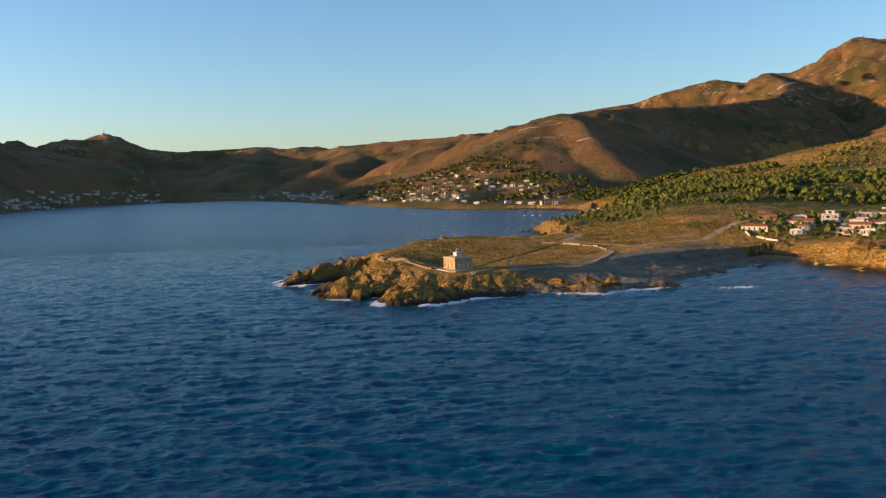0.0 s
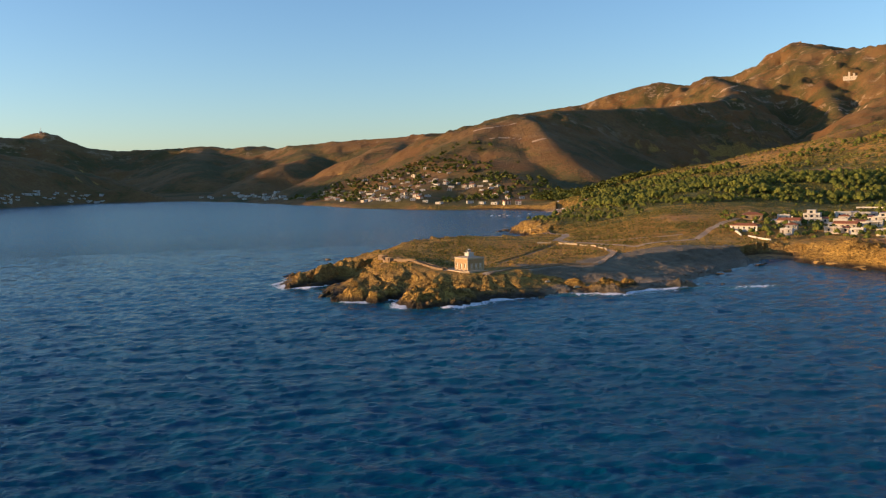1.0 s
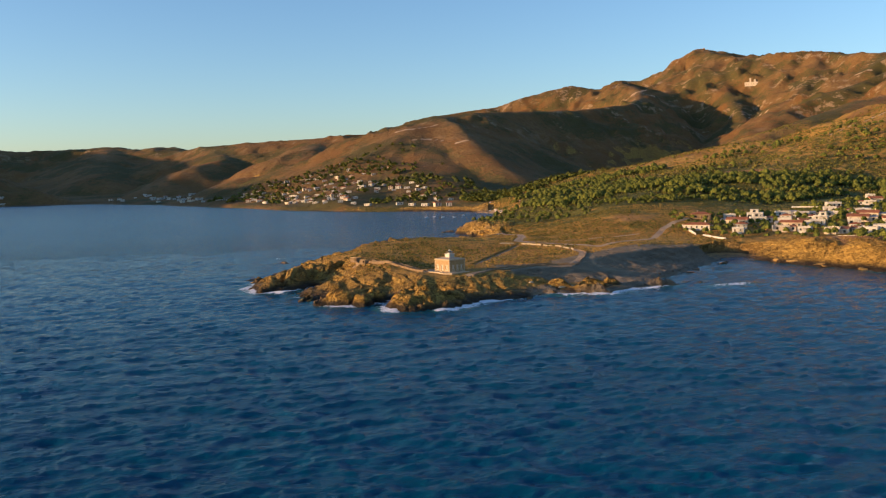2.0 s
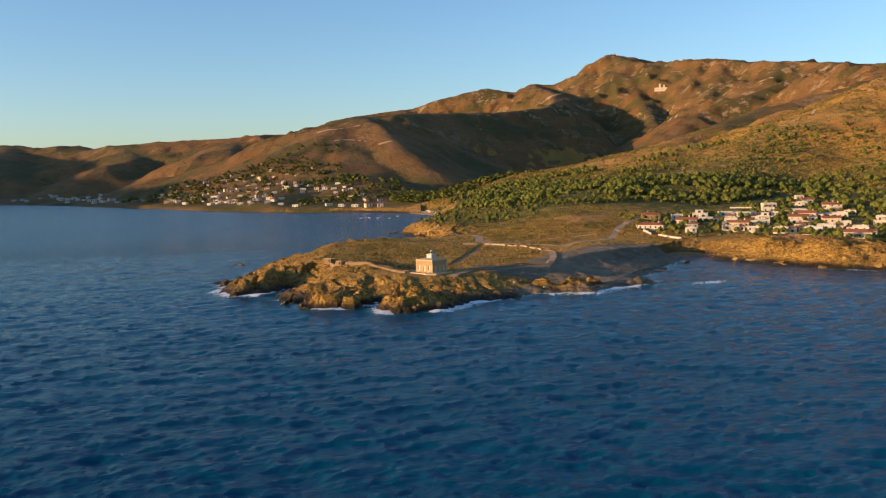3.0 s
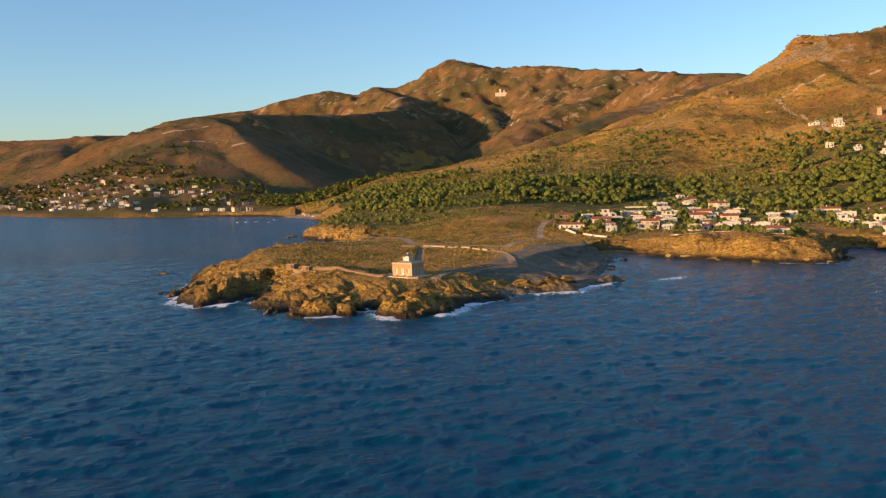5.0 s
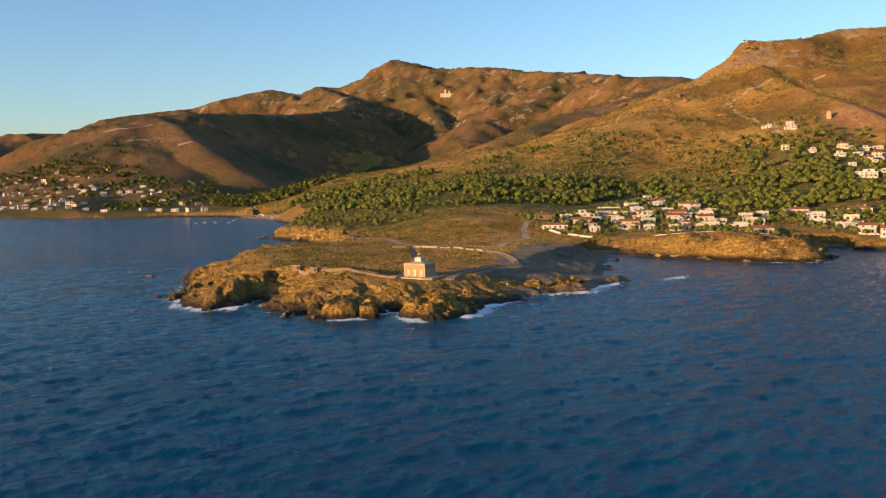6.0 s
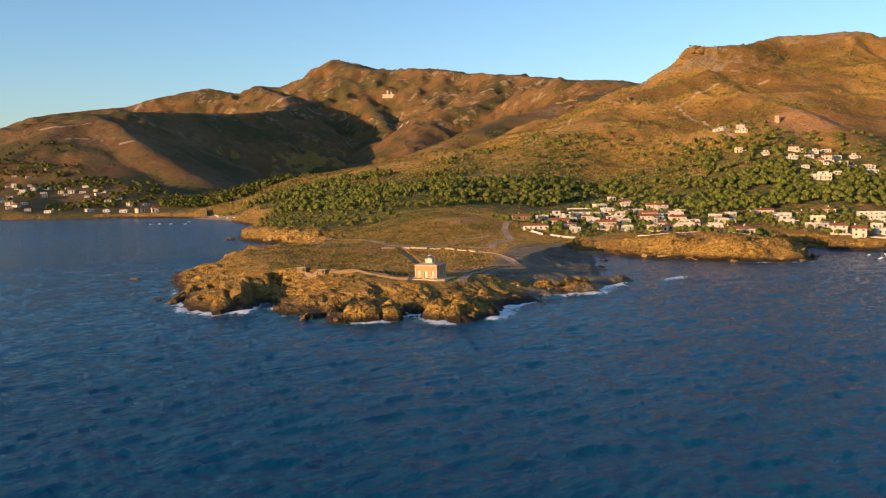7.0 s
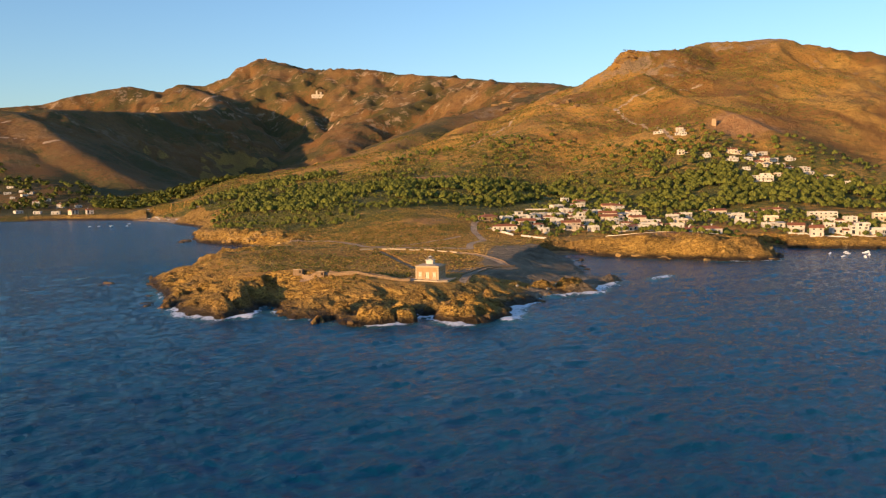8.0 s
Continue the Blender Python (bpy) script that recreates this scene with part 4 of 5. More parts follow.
def house(x, y, turn, style, r, group, far=False):
    """A coastal villa with true window openings; the front looks along local -y."""
    two = style in "2H"
    w = {"L": 17, "H": 20, "s": 7.5, "O": 13, "T": 14}.get(style, r.uniform(8, 11.5)) * r.uniform(0.9, 1.05)
    d = {"H": 9, "s": 6}.get(style, r.uniform(7.5, 9.5))
    h = 5.3 if two else r.uniform(2.8, 3.4)
    if style == "s":
        h = 2.9
    tiled = style in "LOT" or (style in "C2s" and r.rand() < 0.5)
    wall_mat, tone = {"O": (OCHRE, "ochre"), "C": (CREAM, "cream"), "T": (CREAM, "cream")}.get(style, (WHITE, "white"))
    if style == "2" and r.rand() < 0.4:
        wall_mat, tone = CREAM, "cream"
    z = min(ground_at(x + a, y + b) for a in (-4, 4) for b in (-3, 3)) + 0.5
    label = f"{'two-storey ' if two else 'low '}{tone} rendered villa with {'terracotta tiled roof' if tiled else 'flat parapet roof'} on the slope"
    ob = root("house", pose(x, y, z, 0, 0, turn), label, "house", group)
    rows = [(0.9, 2.2)] + ([(3.7, 5.0)] if two else [])
    bays = max(2, int(w // (4.2 if far else 3.4)))
    g, holes = Geo(), []
    front, side = [], []
    door_bay = int(r.randint(bays))
    for k in range(bays):
        c = w * (k + 0.5) / bays
        for j, (lo, hi) in enumerate(rows):
            if k == door_bay and j == 0:
                front.append((c - 0.55, c + 0.55, 0.0, 2.2))
            else:
                half = 0.9 if r.rand() < 0.3 else 0.6
                front.append((c - half, c + half, lo if half < 0.8 else 0.2, hi))
    for k in range(2):
        c = d * (k + 0.5) / 2
        side += [(c - 0.5, c + 0.5, lo, hi) for lo, hi in rows]
    sides = [(w, front, Matrix.Translation((-w / 2, -d / 2, 0))),
             (d - 0.6, side, Matrix.Translation((w / 2, -d / 2 + 0.3, 0)) @ Matrix.Rotation(math.pi / 2, 4, "Z")),
             (w, [], Matrix.Translation((w / 2, d / 2, 0)) @ Matrix.Rotation(math.pi, 4, "Z")),
             (d - 0.6, side, Matrix.Translation((-w / 2, d / 2 - 0.3, 0)) @ Matrix.Rotation(-math.pi / 2, 4, "Z"))]
    for width, holes, m in sides:
        wall_panel(g, width, -2.2, h, 0.3, holes, m)
    if not tiled:
        g.box(-w / 2, -d / 2, h, w / 2, -d / 2 + 0.2, h + 0.45).box(-w / 2, d / 2 - 0.2, h, w / 2, d / 2, h + 0.45)
        g.box(-w / 2, -d / 2 + 0.2, h, -w / 2 + 0.2, d / 2 - 0.2, h + 0.45).box(w / 2 - 0.2, -d / 2 + 0.2, h, w / 2, d / 2 - 0.2, h + 0.45)
    part("wall", g.weld(), wall_mat, ob)
    for n, (width, holes, m) in enumerate(sides):
        for a, b, lo, hi in holes:
            if lo == 0.0:
                q = Geo().box(a + 0.02, 0.14, 0.02, b - 0.02, 0.19, hi - 0.02)
                part("door", Geo().add([m @ Vector(p) for p in q.v], q.f), SHUTTER, ob, "brown wooden door")
            else:
                q = Geo().box(a, 0.20, lo, b, 0.24, hi)
                win = part("window", Geo().add([m @ Vector(p) for p in q.v], q.f), GLASS, ob)
                if not far:
                    q = Geo().box(a - 0.08, -0.06, lo - 0.09, b + 0.08, 0.10, lo - 0.004)
                    part("sill", Geo().add([m @ Vector(p) for p in q.v], q.f), STONE_TRIM, win)
    if tiled:
        o, rise = 0.5, d * 0.2
        g = Geo()
        e, k = 0.14, (d / 2 if style != "T" else d / 2)
        hip = r.rand() < 0.5
        ridge = w / 2 - (k if hip else -o)
        vs = [(-w / 2 - o, -d / 2 - o, h - 0.05), (w / 2 + o, -d / 2 - o, h - 0.05), (w / 2 + o, d / 2 + o, h - 0.05), (-w / 2 - o, d / 2 + o, h - 0.05)]
        vs += [(p[0], p[1], p[2] + e) for p in vs] + [(-ridge, 0, h + rise), (ridge, 0, h + rise)]
        g.add(vs, [(3, 2, 1, 0), (0, 1, 5, 4), (1, 2, 6, 5), (2, 3, 7, 6), (3, 0, 4, 7), (4, 5, 9, 8), (6, 7, 8, 9), (5, 6, 9), (7, 4, 8)])
        part("roof", g, TILE, ob, "terracotta tiled roof")
    else:
        part("roof", Geo().box(-w / 2 + 0.2, -d / 2 + 0.2, h - 0.1, w / 2 - 0.2, d / 2 - 0.2, h + 0.12), TERRACE if r.rand() < 0.5 else GREY_ROOF, ob, "flat roof")
    cx = r.uniform(-w / 3, w / 3)
    top = h + (d * 0.2 if tiled else 0.0)
    part("chimney", Geo().box(cx - 0.35, 0.6, h - 0.2, cx + 0.35, 1.3, top + 0.9).box(cx - 0.45, 0.5, top + 0.9, cx + 0.45, 1.4, top + 1.05), wall_mat, ob)
    if not far and r.rand() < 0.75:
        tw = w * r.uniform(0.35, 0.7)
        tx = r.uniform(-w / 2, w / 2 - tw)
        g = Geo().box(tx, -d / 2 - 2.8, -2.2, tx + tw, -d / 2 - 0.02, 0.05)
        g.box(tx, -d / 2 - 2.8, 0.05, tx + tw, -d / 2 - 2.62, 0.75)
        part("terrace", g, wall_mat, ob, "raised terrace with low parapet")
        if r.rand() < 0.6:
            g = Geo().box(tx, -d / 2 - 2.6, 2.55, tx + tw, -d / 2 - 0.02, 2.7)
            for px_ in np.linspace(tx + 0.2, tx + tw - 0.2, 3):
                g.box(px_ - 0.15, -d / 2 - 2.5, 0.05, px_ + 0.15, -d / 2 - 2.2, 2.55)
            part("porch", g, wall_mat, ob, "porch on square pillars")
    if not far and not tiled and style in "W2H" and r.rand() < 0.3:
        uw, ud, ux = w * r.uniform(0.35, 0.6), d * r.uniform(0.5, 0.7), r.uniform(-0.25, 0.25) * w * 0.6
        x0, y0 = ux - uw / 2, d / 2 - ud - 0.25
        upper = Geo()
        wall_panel(upper, uw, h + 0.12, h + 2.4, 0.25, [(uw / 2 - 1.0, uw / 2 + 1.0, h + 0.4, h + 1.95)], Matrix.Translation((x0, y0, 0)))
        upper.box(x0, y0 + 0.25, h + 0.12, x0 + 0.25, y0 + ud, h + 2.4).box(x0 + uw - 0.25, y0 + 0.25, h + 0.12, x0 + uw, y0 + ud, h + 2.4)
        upper.box(x0 + 0.25, y0 + ud - 0.25, h + 0.12, x0 + uw - 0.25, y0 + ud, h + 2.4).box(x0 - 0.15, y0 - 0.5, h + 2.4, x0 + uw + 0.15, y0 + ud + 0.1, h + 2.58)
        storey = part("upper_storey", upper, wall_mat, ob, "set-back upper storey under a flat slab")
        part("window", Geo().box(ux - 1.0, y0 + 0.16, h + 0.4, ux + 1.0, y0 + 0.20, h + 1.95), GLASS, storey)
    if not far and style in "WCL2T" and r.rand() < 0.7:
        side_x, ww, wd, wh = (1 if r.rand() < 0.5 else -1), r.uniform(3.5, 5.5), d * r.uniform(0.5, 0.75), r.uniform(2.4, 2.9)
        x0 = w / 2 + 0.01 if side_x > 0 else -w / 2 - 0.01 - ww
        y0 = r.uniform(-d / 2 + 0.4, d / 2 - wd - 0.4)
        wing = Geo()
        wall_panel(wing, ww, -2.2, wh, 0.25, [(ww / 2 - 0.7, ww / 2 + 0.7, 0.5, 2.0)], Matrix.Translation((x0, y0, 0)))
        wing.box(x0, y0 + 0.25, -2.2, x0 + 0.25, y0 + wd, wh).box(x0 + ww - 0.25, y0 + 0.25, -2.2, x0 + ww, y0 + wd, wh).box(x0 + 0.25, y0 + wd - 0.25, -2.2, x0 + ww - 0.25, y0 + wd, wh)
        side_wing = part("side_wing", wing, wall_mat, ob, "lower side wing")
        part("window", Geo().box(x0 + ww / 2 - 0.7, y0 + 0.16, 0.5, x0 + ww / 2 + 0.7, y0 + 0.20, 2.0), GLASS, side_wing)
        e = 0.35
        part("roof", Geo().add([(x0 - e, y0 - e, wh), (x0 + ww + e, y0 - e, wh), (x0 + ww + e, y0 + wd + e, wh + 0.1), (x0 - e, y0 + wd + e, wh + 0.1),
                                (x0 - e, y0 - e, wh + 0.12), (x0 + ww + e, y0 - e, wh + 0.12), (x0 + ww + e, y0 + wd + e, wh + 0.95), (x0 - e, y0 + wd + e, wh + 0.95)],
                               [(3, 2, 1, 0), (4, 5, 6, 7), (0, 1, 5, 4), (1, 2, 6, 5), (2, 3, 7, 6), (3, 0, 4, 7)]), TILE if r.rand() < 0.6 else GREY_ROOF, side_wing, "lean-to roof")
    if two and not far:
        g = Geo().box(-w / 2 + 0.5, -d / 2 - 1.3, 3.1, w / 2 - 0.5, -d / 2 - 0.02, 3.25).box(-w / 2 + 0.5, -d / 2 - 1.3, 3.25, w / 2 - 0.5, -d / 2 - 1.2, 4.1)
        part("balcony", g, wall_mat, ob)
    return ob


r_house = np.random.RandomState(21)
for sites, group in ((NEAR_VILLAGE + NEAR_VILLAGE_EAST + NEAR_VILLAGE_INFILL, "villas of the near village"), (BAY_HOUSES, "houses round the small bay"), (HILL_HOUSES, "houses on the hillside")):
    for x, y, turn, style in sites:
        house(x, y, turn + r_house.uniform(-8, 8), style, r_house, group)

# the distant village and the town across the bay
FAR_SHORE = [(-63, 1975), (-40, 1940), (0, 1862), (20, 1815), (75, 1752), (104, 1500), (118, 1470), (141, 1448), (160, 1425), (225, 1358), (240, 1330), (256, 1308), (270, 1285), (284, 1266)]
rng = np.random.RandomState(11)
village_sites = scatter(1800, (-110, 1340, 330, 2060), lambda x, y: (coast_distance(x, y) > 32) * step(0.34, 0.52, fbm(x, y, 110, 2, 3)) * step(430, 300, x + 0.25 * (y - 1500)) * 0.95, 15.0)[:125]
town_sites = scatter(1400, (-1080, 1700, -640, 2900), lambda x, y: step(4, 12, coast_distance(x, y)) * step(90, 20, coast_distance(x, y)), 14.0)[:80]
head_sites = scatter(300, (-420, 2060, -90, 2740), lambda x, y: step(6, 14, coast_distance(x, y)) * step(200, 90, coast_distance(x, y)), 16.0)[:26]
for x, y in FAR_SHORE:
    house(x, y, r_house.uniform(-40, 10), "2W"[int(r_house.randint(2))], r_house, "houses of the far shore", True)
for x, y in village_sites:
    house(x, y, r_house.uniform(-50, 10), "WWC2s"[int(r_house.randint(5))], r_house, "houses of the distant village", True)
for x, y in np.concatenate([town_sites, head_sites]):
    house(x, y, r_house.uniform(20, 80), "2HW2"[int(r_house.randint(4))], r_house, "houses of the town across the bay", True)

# ---- the lighthouse ----


def lighthouse():
    w, d, h = 9.7, 9.2, 4.75
    turn = math.degrees(math.atan2(-0.895, 0.446))
    axis_x, axis_n = Vector((0.446, -0.895, 0)), Vector((-0.895, -0.446, 0))
    corner = Vector((39.3, 371.0, 0))
    base = 8.6
    centre = corner - axis_x * w / 2 - axis_n * d / 2
    ob = root("lighthouse", pose(centre.x, centre.y, base, 0, 0, turn), "small square ochre lighthouse with white lantern tower on headland", "lighthouse")
    front = [(1.25, 2.45, 0.95, 2.75), (w / 2 - 0.7, w / 2 + 0.7, 0.25, 2.75), (w - 2.45, w - 1.25, 0.95, 2.75)]
    side = [(1.3, 2.4, 0.95, 2.65), (d / 2 - 0.85, d / 2 + 0.25, 0.95, 2.65), (d - 3.0, d - 1.9, 0.95, 2.65)]
    faces = [(w, front, Matrix.Translation((-w / 2, -d / 2, 0))),
             (d - 0.9, side, Matrix.Translation((w / 2, -d / 2 + 0.45, 0)) @ Matrix.Rotation(math.pi / 2, 4, "Z")),
             (w, [], Matrix.Translation((w / 2, d / 2, 0)) @ Matrix.Rotation(math.pi, 4, "Z")),
             (d - 0.9, side, Matrix.Translation((-w / 2, d / 2 - 0.45, 0)) @ Matrix.Rotation(-math.pi / 2, 4, "Z"))]
    g = Geo()
    for width, holes, m in faces:
        wall_panel(g, width, -1.5, h, 0.45, holes, m)
    part("wall", g.weld(), PINK, ob)
    for width, holes, m in faces:
        for a, b, lo, hi in holes:
            def put(q, name, mat, parent, label=""):
                return part(name, Geo().add([m @ Vector(p) for p in q.v], q.f), mat, parent, label)
            if lo < 1:
                door = put(Geo().box(a, 0.24, lo, b, 0.32, hi), "door", PALE_WOOD, ob, "pale painted double door")
                put(Geo().box((a + b) / 2 - 0.03, 0.20, lo, (a + b) / 2 + 0.03, 0.236, hi), "stile", DARK_PAINT, door)
                put(Geo().box(a - 0.3, -0.06, -0.2, b + 0.3, -0.003, lo - 0.01).box(a - 0.3, -0.9, -0.3, b + 0.3, -0.065, 0.12), "step", STONE_TRIM, ob)
            else:
                win = put(Geo().box(a, 0.26, lo, b, 0.30, hi), "window", GLASS, ob)
                for p, q in ((a + 0.02, (a + b) / 2 - 0.02), ((a + b) / 2 + 0.02, b - 0.02)):
                    put(Geo().box(p, 0.10, lo + 0.02, q, 0.15, hi - 0.02), "shutter", PALE_WOOD, win, "closed pale wooden shutter")
                put(Geo().box(a - 0.2, -0.14, lo - 0.16, b + 0.2, 0.2, lo - 0.004), "sill", STONE_TRIM, win)
            t = 0.2
            put(Geo().box(a - t, -0.05, lo, a - 0.003, 0.12, hi).box(b + 0.003, -0.05, lo, b + t, 0.12, hi).box(a - t, -0.06, hi + 0.003, b + t, 0.12, hi + 0.26), "surround", STONE_TRIM, ob, "pale stone surround")
    for sx in (-1, 1):
        for sy in (-1, 1):
            g = Geo()
            for k in range(8):
                s = 0.62 if k % 2 else 0.42
                x0, y0 = sx * (w / 2 + 0.04), sy * (d / 2 + 0.04)
                g.box(min(x0, x0 - sx * s), min(y0, y0 - sy * s), 0.02 + k * 0.54, max(x0, x0 - sx * s), max(y0, y0 - sy * s), 0.02 + k * 0.54 + 0.50)
            part("quoin", g, STONE_TRIM, ob, "pale stone corner blocks")
    part("plinth", Geo().box(-w / 2 - 0.12, -d / 2 - 0.12, -1.5, w / 2 + 0.12, d / 2 + 0.12, 0.02), STONE_TRIM, ob)
    g = Geo()
    for k, (oo, z0, z1) in enumerate(((0.14, h, h + 0.16), (0.30, h + 0.16, h + 0.32), (0.06, h + 0.32, h + 0.62))):
        g.box(-w / 2 - oo, -d / 2 - oo, z0, w / 2 + oo, d / 2 + oo, z1)
    part("cornice", g, STONE_TRIM, ob, "moulded stone cornice and parapet")
    part("roof", Geo().box(-w / 2 + 0.3, -d / 2 + 0.3, h + 0.62, w / 2 - 0.3, d / 2 - 0.3, h + 1.15, 2.4), TERRACE, ob, "low-pitched brown roof")
    tz = h + 0.8
    tower = part("tower", Geo().box(-1.5, -1.5, tz, 1.5, 1.5, tz + 1.75, 0.06).box(-1.72, -1.72, tz + 1.75, 1.72, 1.72, tz + 1.95).turned([(0.95, tz + 1.95), (0.95, tz + 2.35)], n=12), WHITE, ob, "white square lantern tower")
    lz = tz + 2.35
    lan = part("lantern", Geo().turned([(0.62, lz), (0.62, lz + 0.75)], n=10), LAMP_GLASS, ob, "glazed lantern room")
    g = Geo()
    for k in range(10):
        a = 2 * math.pi * k / 10
        g.tube((0.64 * math.cos(a), 0.64 * math.sin(a), lz), (0.64 * math.cos(a), 0.64 * math.sin(a), lz + 0.75), 0.05, 0.05, 4)
    part("glazing_bars", g, METAL, lan)
    part("dome", Geo().turned([(0.78, lz + 0.75), (0.68, lz + 0.92), (0.42, lz + 1.1), (0.12, lz + 1.2), (0.10, lz + 1.36), (0.02, lz + 1.6)], n=12), WHITE, ob, "white dome with small vane")
    g = Geo()
    for k in range(14):
        a = 2 * math.pi * k / 14
        g.tube((1.5 * math.cos(a), 1.5 * math.sin(a), tz + 1.95), (1.5 * math.cos(a), 1.5 * math.sin(a), tz + 2.9), 0.03, 0.03, 4)
        b = 2 * math.pi * (k + 1) / 14
        g.tube((1.5 * math.cos(a), 1.5 * math.sin(a), tz + 2.9), (1.5 * math.cos(b), 1.5 * math.sin(b), tz + 2.9), 0.03, 0.03, 4)
    part("railing", g, METAL, tower)
    # terrace round the front with a low wall
    pave = root("terrace", pose(centre.x, centre.y, base, 0, 0, turn), "paved stone terrace with low wall below the lighthouse", "terrace")
    arc = [(-w / 2 - 4.2 + 0.0, d / 2 - 1), (-w / 2 - 4.2, -d / 2 - 2.2), (-w / 2 - 1, -d / 2 - 4.4), (w / 2 + 1, -d / 2 - 4.6), (w / 2 + 4.4, -d / 2 - 2.4), (w / 2 + 5.0, d / 2 - 2)]
    vs = [(x, y, -0.15) for x, y in arc] + [(x * 1.04, y * 1.06, -5.0) for x, y in arc]
    n = len(arc)
    part("paving", Geo().add(vs, [tuple(range(n))] + [(i, i + n, (i + 1) % n + n, (i + 1) % n) for i in range(n)]), TERRACE, pave)
    g = Geo()
    for a, b in zip(arc, arc[1:]):
        a, b = Vector((*a, 0)), Vector((*b, 0))
        u = (b - a).normalized()
        s = Vector((-u.y, u.x, 0)) * 0.22
        lo, hi = -0.9, 0.12
        vs = [Vector((p.x, p.y, z)) for z in (lo, hi) for p in (a - s, b - s, b + s, a + s)]
        g.add(vs, [(3, 2, 1, 0), (4, 5, 6, 7), (0, 1, 5, 4), (1, 2, 6, 5), (2, 3, 7, 6), (3, 0, 4, 7)])
    part("parapet", g, STONE_TRIM, pave)


lighthouse()


def low_wall(name, points, high, thick, material, label, category="wall"):
    """A masonry wall that follows the ground, with an uneven top."""
    r = np.random.RandomState(len(points) + int(points[0][0]))
    g = Geo()
    spots_w = []
    for (ax, ay), (bx, by) in zip(points, points[1:]):
        n = max(1, int(math.hypot(bx - ax, by - ay) / 1.6))
        spots_w += [(ax + (bx - ax) * k / n, ay + (by - ay) * k / n) for k in range(n)]
    spots_w.append(points[-1])
    arr = np.array(spots_w)
    zs = height(arr[:, 0], arr[:, 1])[0]
    tops = zs + high + r.uniform(-0.12, 0.12, len(zs))
    vs = []
    for i, (x, y) in enumerate(spots_w):
        a, b = spots_w[max(0, i - 1)], spots_w[min(len(spots_w) - 1, i + 1)]
        l = math.hypot(b[0] - a[0], b[1] - a[1])
        nx, ny = -(b[1] - a[1]) / l * thick / 2, (b[0] - a[0]) / l * thick / 2
        vs += [(x - nx * 1.2, y - ny * 1.2, zs[i] - 0.8), (x + nx * 1.2, y + ny * 1.2, zs[i] - 0.8), (x + nx, y + ny, tops[i]), (x - nx, y - ny, tops[i])]
    fs = []
    for i in range(len(spots_w) - 1):
        a, b = 4 * i, 4 * i + 4
        fs += [(a + j, a + (j + 1) % 4, b + (j + 1) % 4, b + j) for j in range(4)]
    fs += [(3, 2, 1, 0), tuple(len(vs) - 4 + j for j in range(4))]
    g.add(vs, fs)
    return tagged(part(name, g, material), label, category)


low_wall("stone_wall", [(9.5, 404), (16, 395), (23, 385), (29, 377)], 1.0, 0.5, RUBBLE, "dry-stone wall beside the headland footpath")
low_wall("stone_wall", [(11.5, 406), (18, 397), (25, 387.5), (31.5, 379)], 0.9, 0.5, RUBBLE, "dry-stone wall beside the headland footpath")
low_wall("stone_wall", [(x + 1.2, y - 1.9) for x, y in HEAD_PATH[:6]], 0.55, 0.4, RUBBLE, "pale low wall along the path down the headland")
low_wall("stone_wall", [(x - 0.6, y + 1.9) for x, y in HEAD_PATH[1:6]], 0.5, 0.4, RUBBLE, "low upper wall beside the headland path")
low_wall("stone_wall", [(x + 1.8, y - 0.8) for x, y in HEAD_PATH[5:]], 0.4, 0.35, RUBBLE, "low wall where the headland path turns inland")
low_wall("stone_wall", [(5.4, 416), (6, 411), (7.2, 408)], 1.3, 0.5, RUBBLE, "broken wall between the ruined stone huts")
low_wall("low_stone_wall", [(105, 496), (113, 494)], 0.9, 0.5, STONE_TRIM, "pale rendered wall by the headland gate")
low_wall("low_stone_wall", [(117, 491), (125, 480)], 0.9, 0.4, STONE_TRIM, "pale rendered wall beside the headland gate")
for ax, ay, bx, by in ((126, 478, 129, 472), (130, 470, 131, 463), (131.4, 461, 131.8, 454), (132, 452, 131, 446)):
    low_wall("low_stone_wall", [(ax, ay), (bx, by)], 0.7, 0.4, STONE_TRIM, "pale low wall in stretches along the track")
low_wall("low_stone_wall", [(66, 553), (80, 556), (96, 552)], 0.8, 0.5, STONE_TRIM, "pale wall on the far edge of the headland")
low_wall("garden_wall", [(243, 521), (238, 505), (234, 490)], 1.3, 0.4, WHITE, "white garden wall below the villa")
low_wall("garden_wall", [(236, 485), (238, 477), (241, 468)], 1.1, 0.4, WHITE, "white garden wall above the small cove")
low_wall("garden_wall", [(268, 440), (276, 420), (290, 404), (300, 392)], 0.5, 0.4, CREAM, "cream boundary wall along the cliff top")
low_wall("garden_wall", [(420, 580), (404, 590), (392, 604)], 1.2, 0.4, WHITE, "white wall round a villa garden")
low_wall("garden_wall", [(440, 560), (424, 548), (408, 552)], 1.2, 0.4, WHITE, "white wall beside the village lane")
low_wall("sea_wall", [(371, 352), (367, 338), (376, 320), (390, 303), (412, 282)], 0.8, 0.5, WHITE, "white promenade wall above the small bay", "wall")


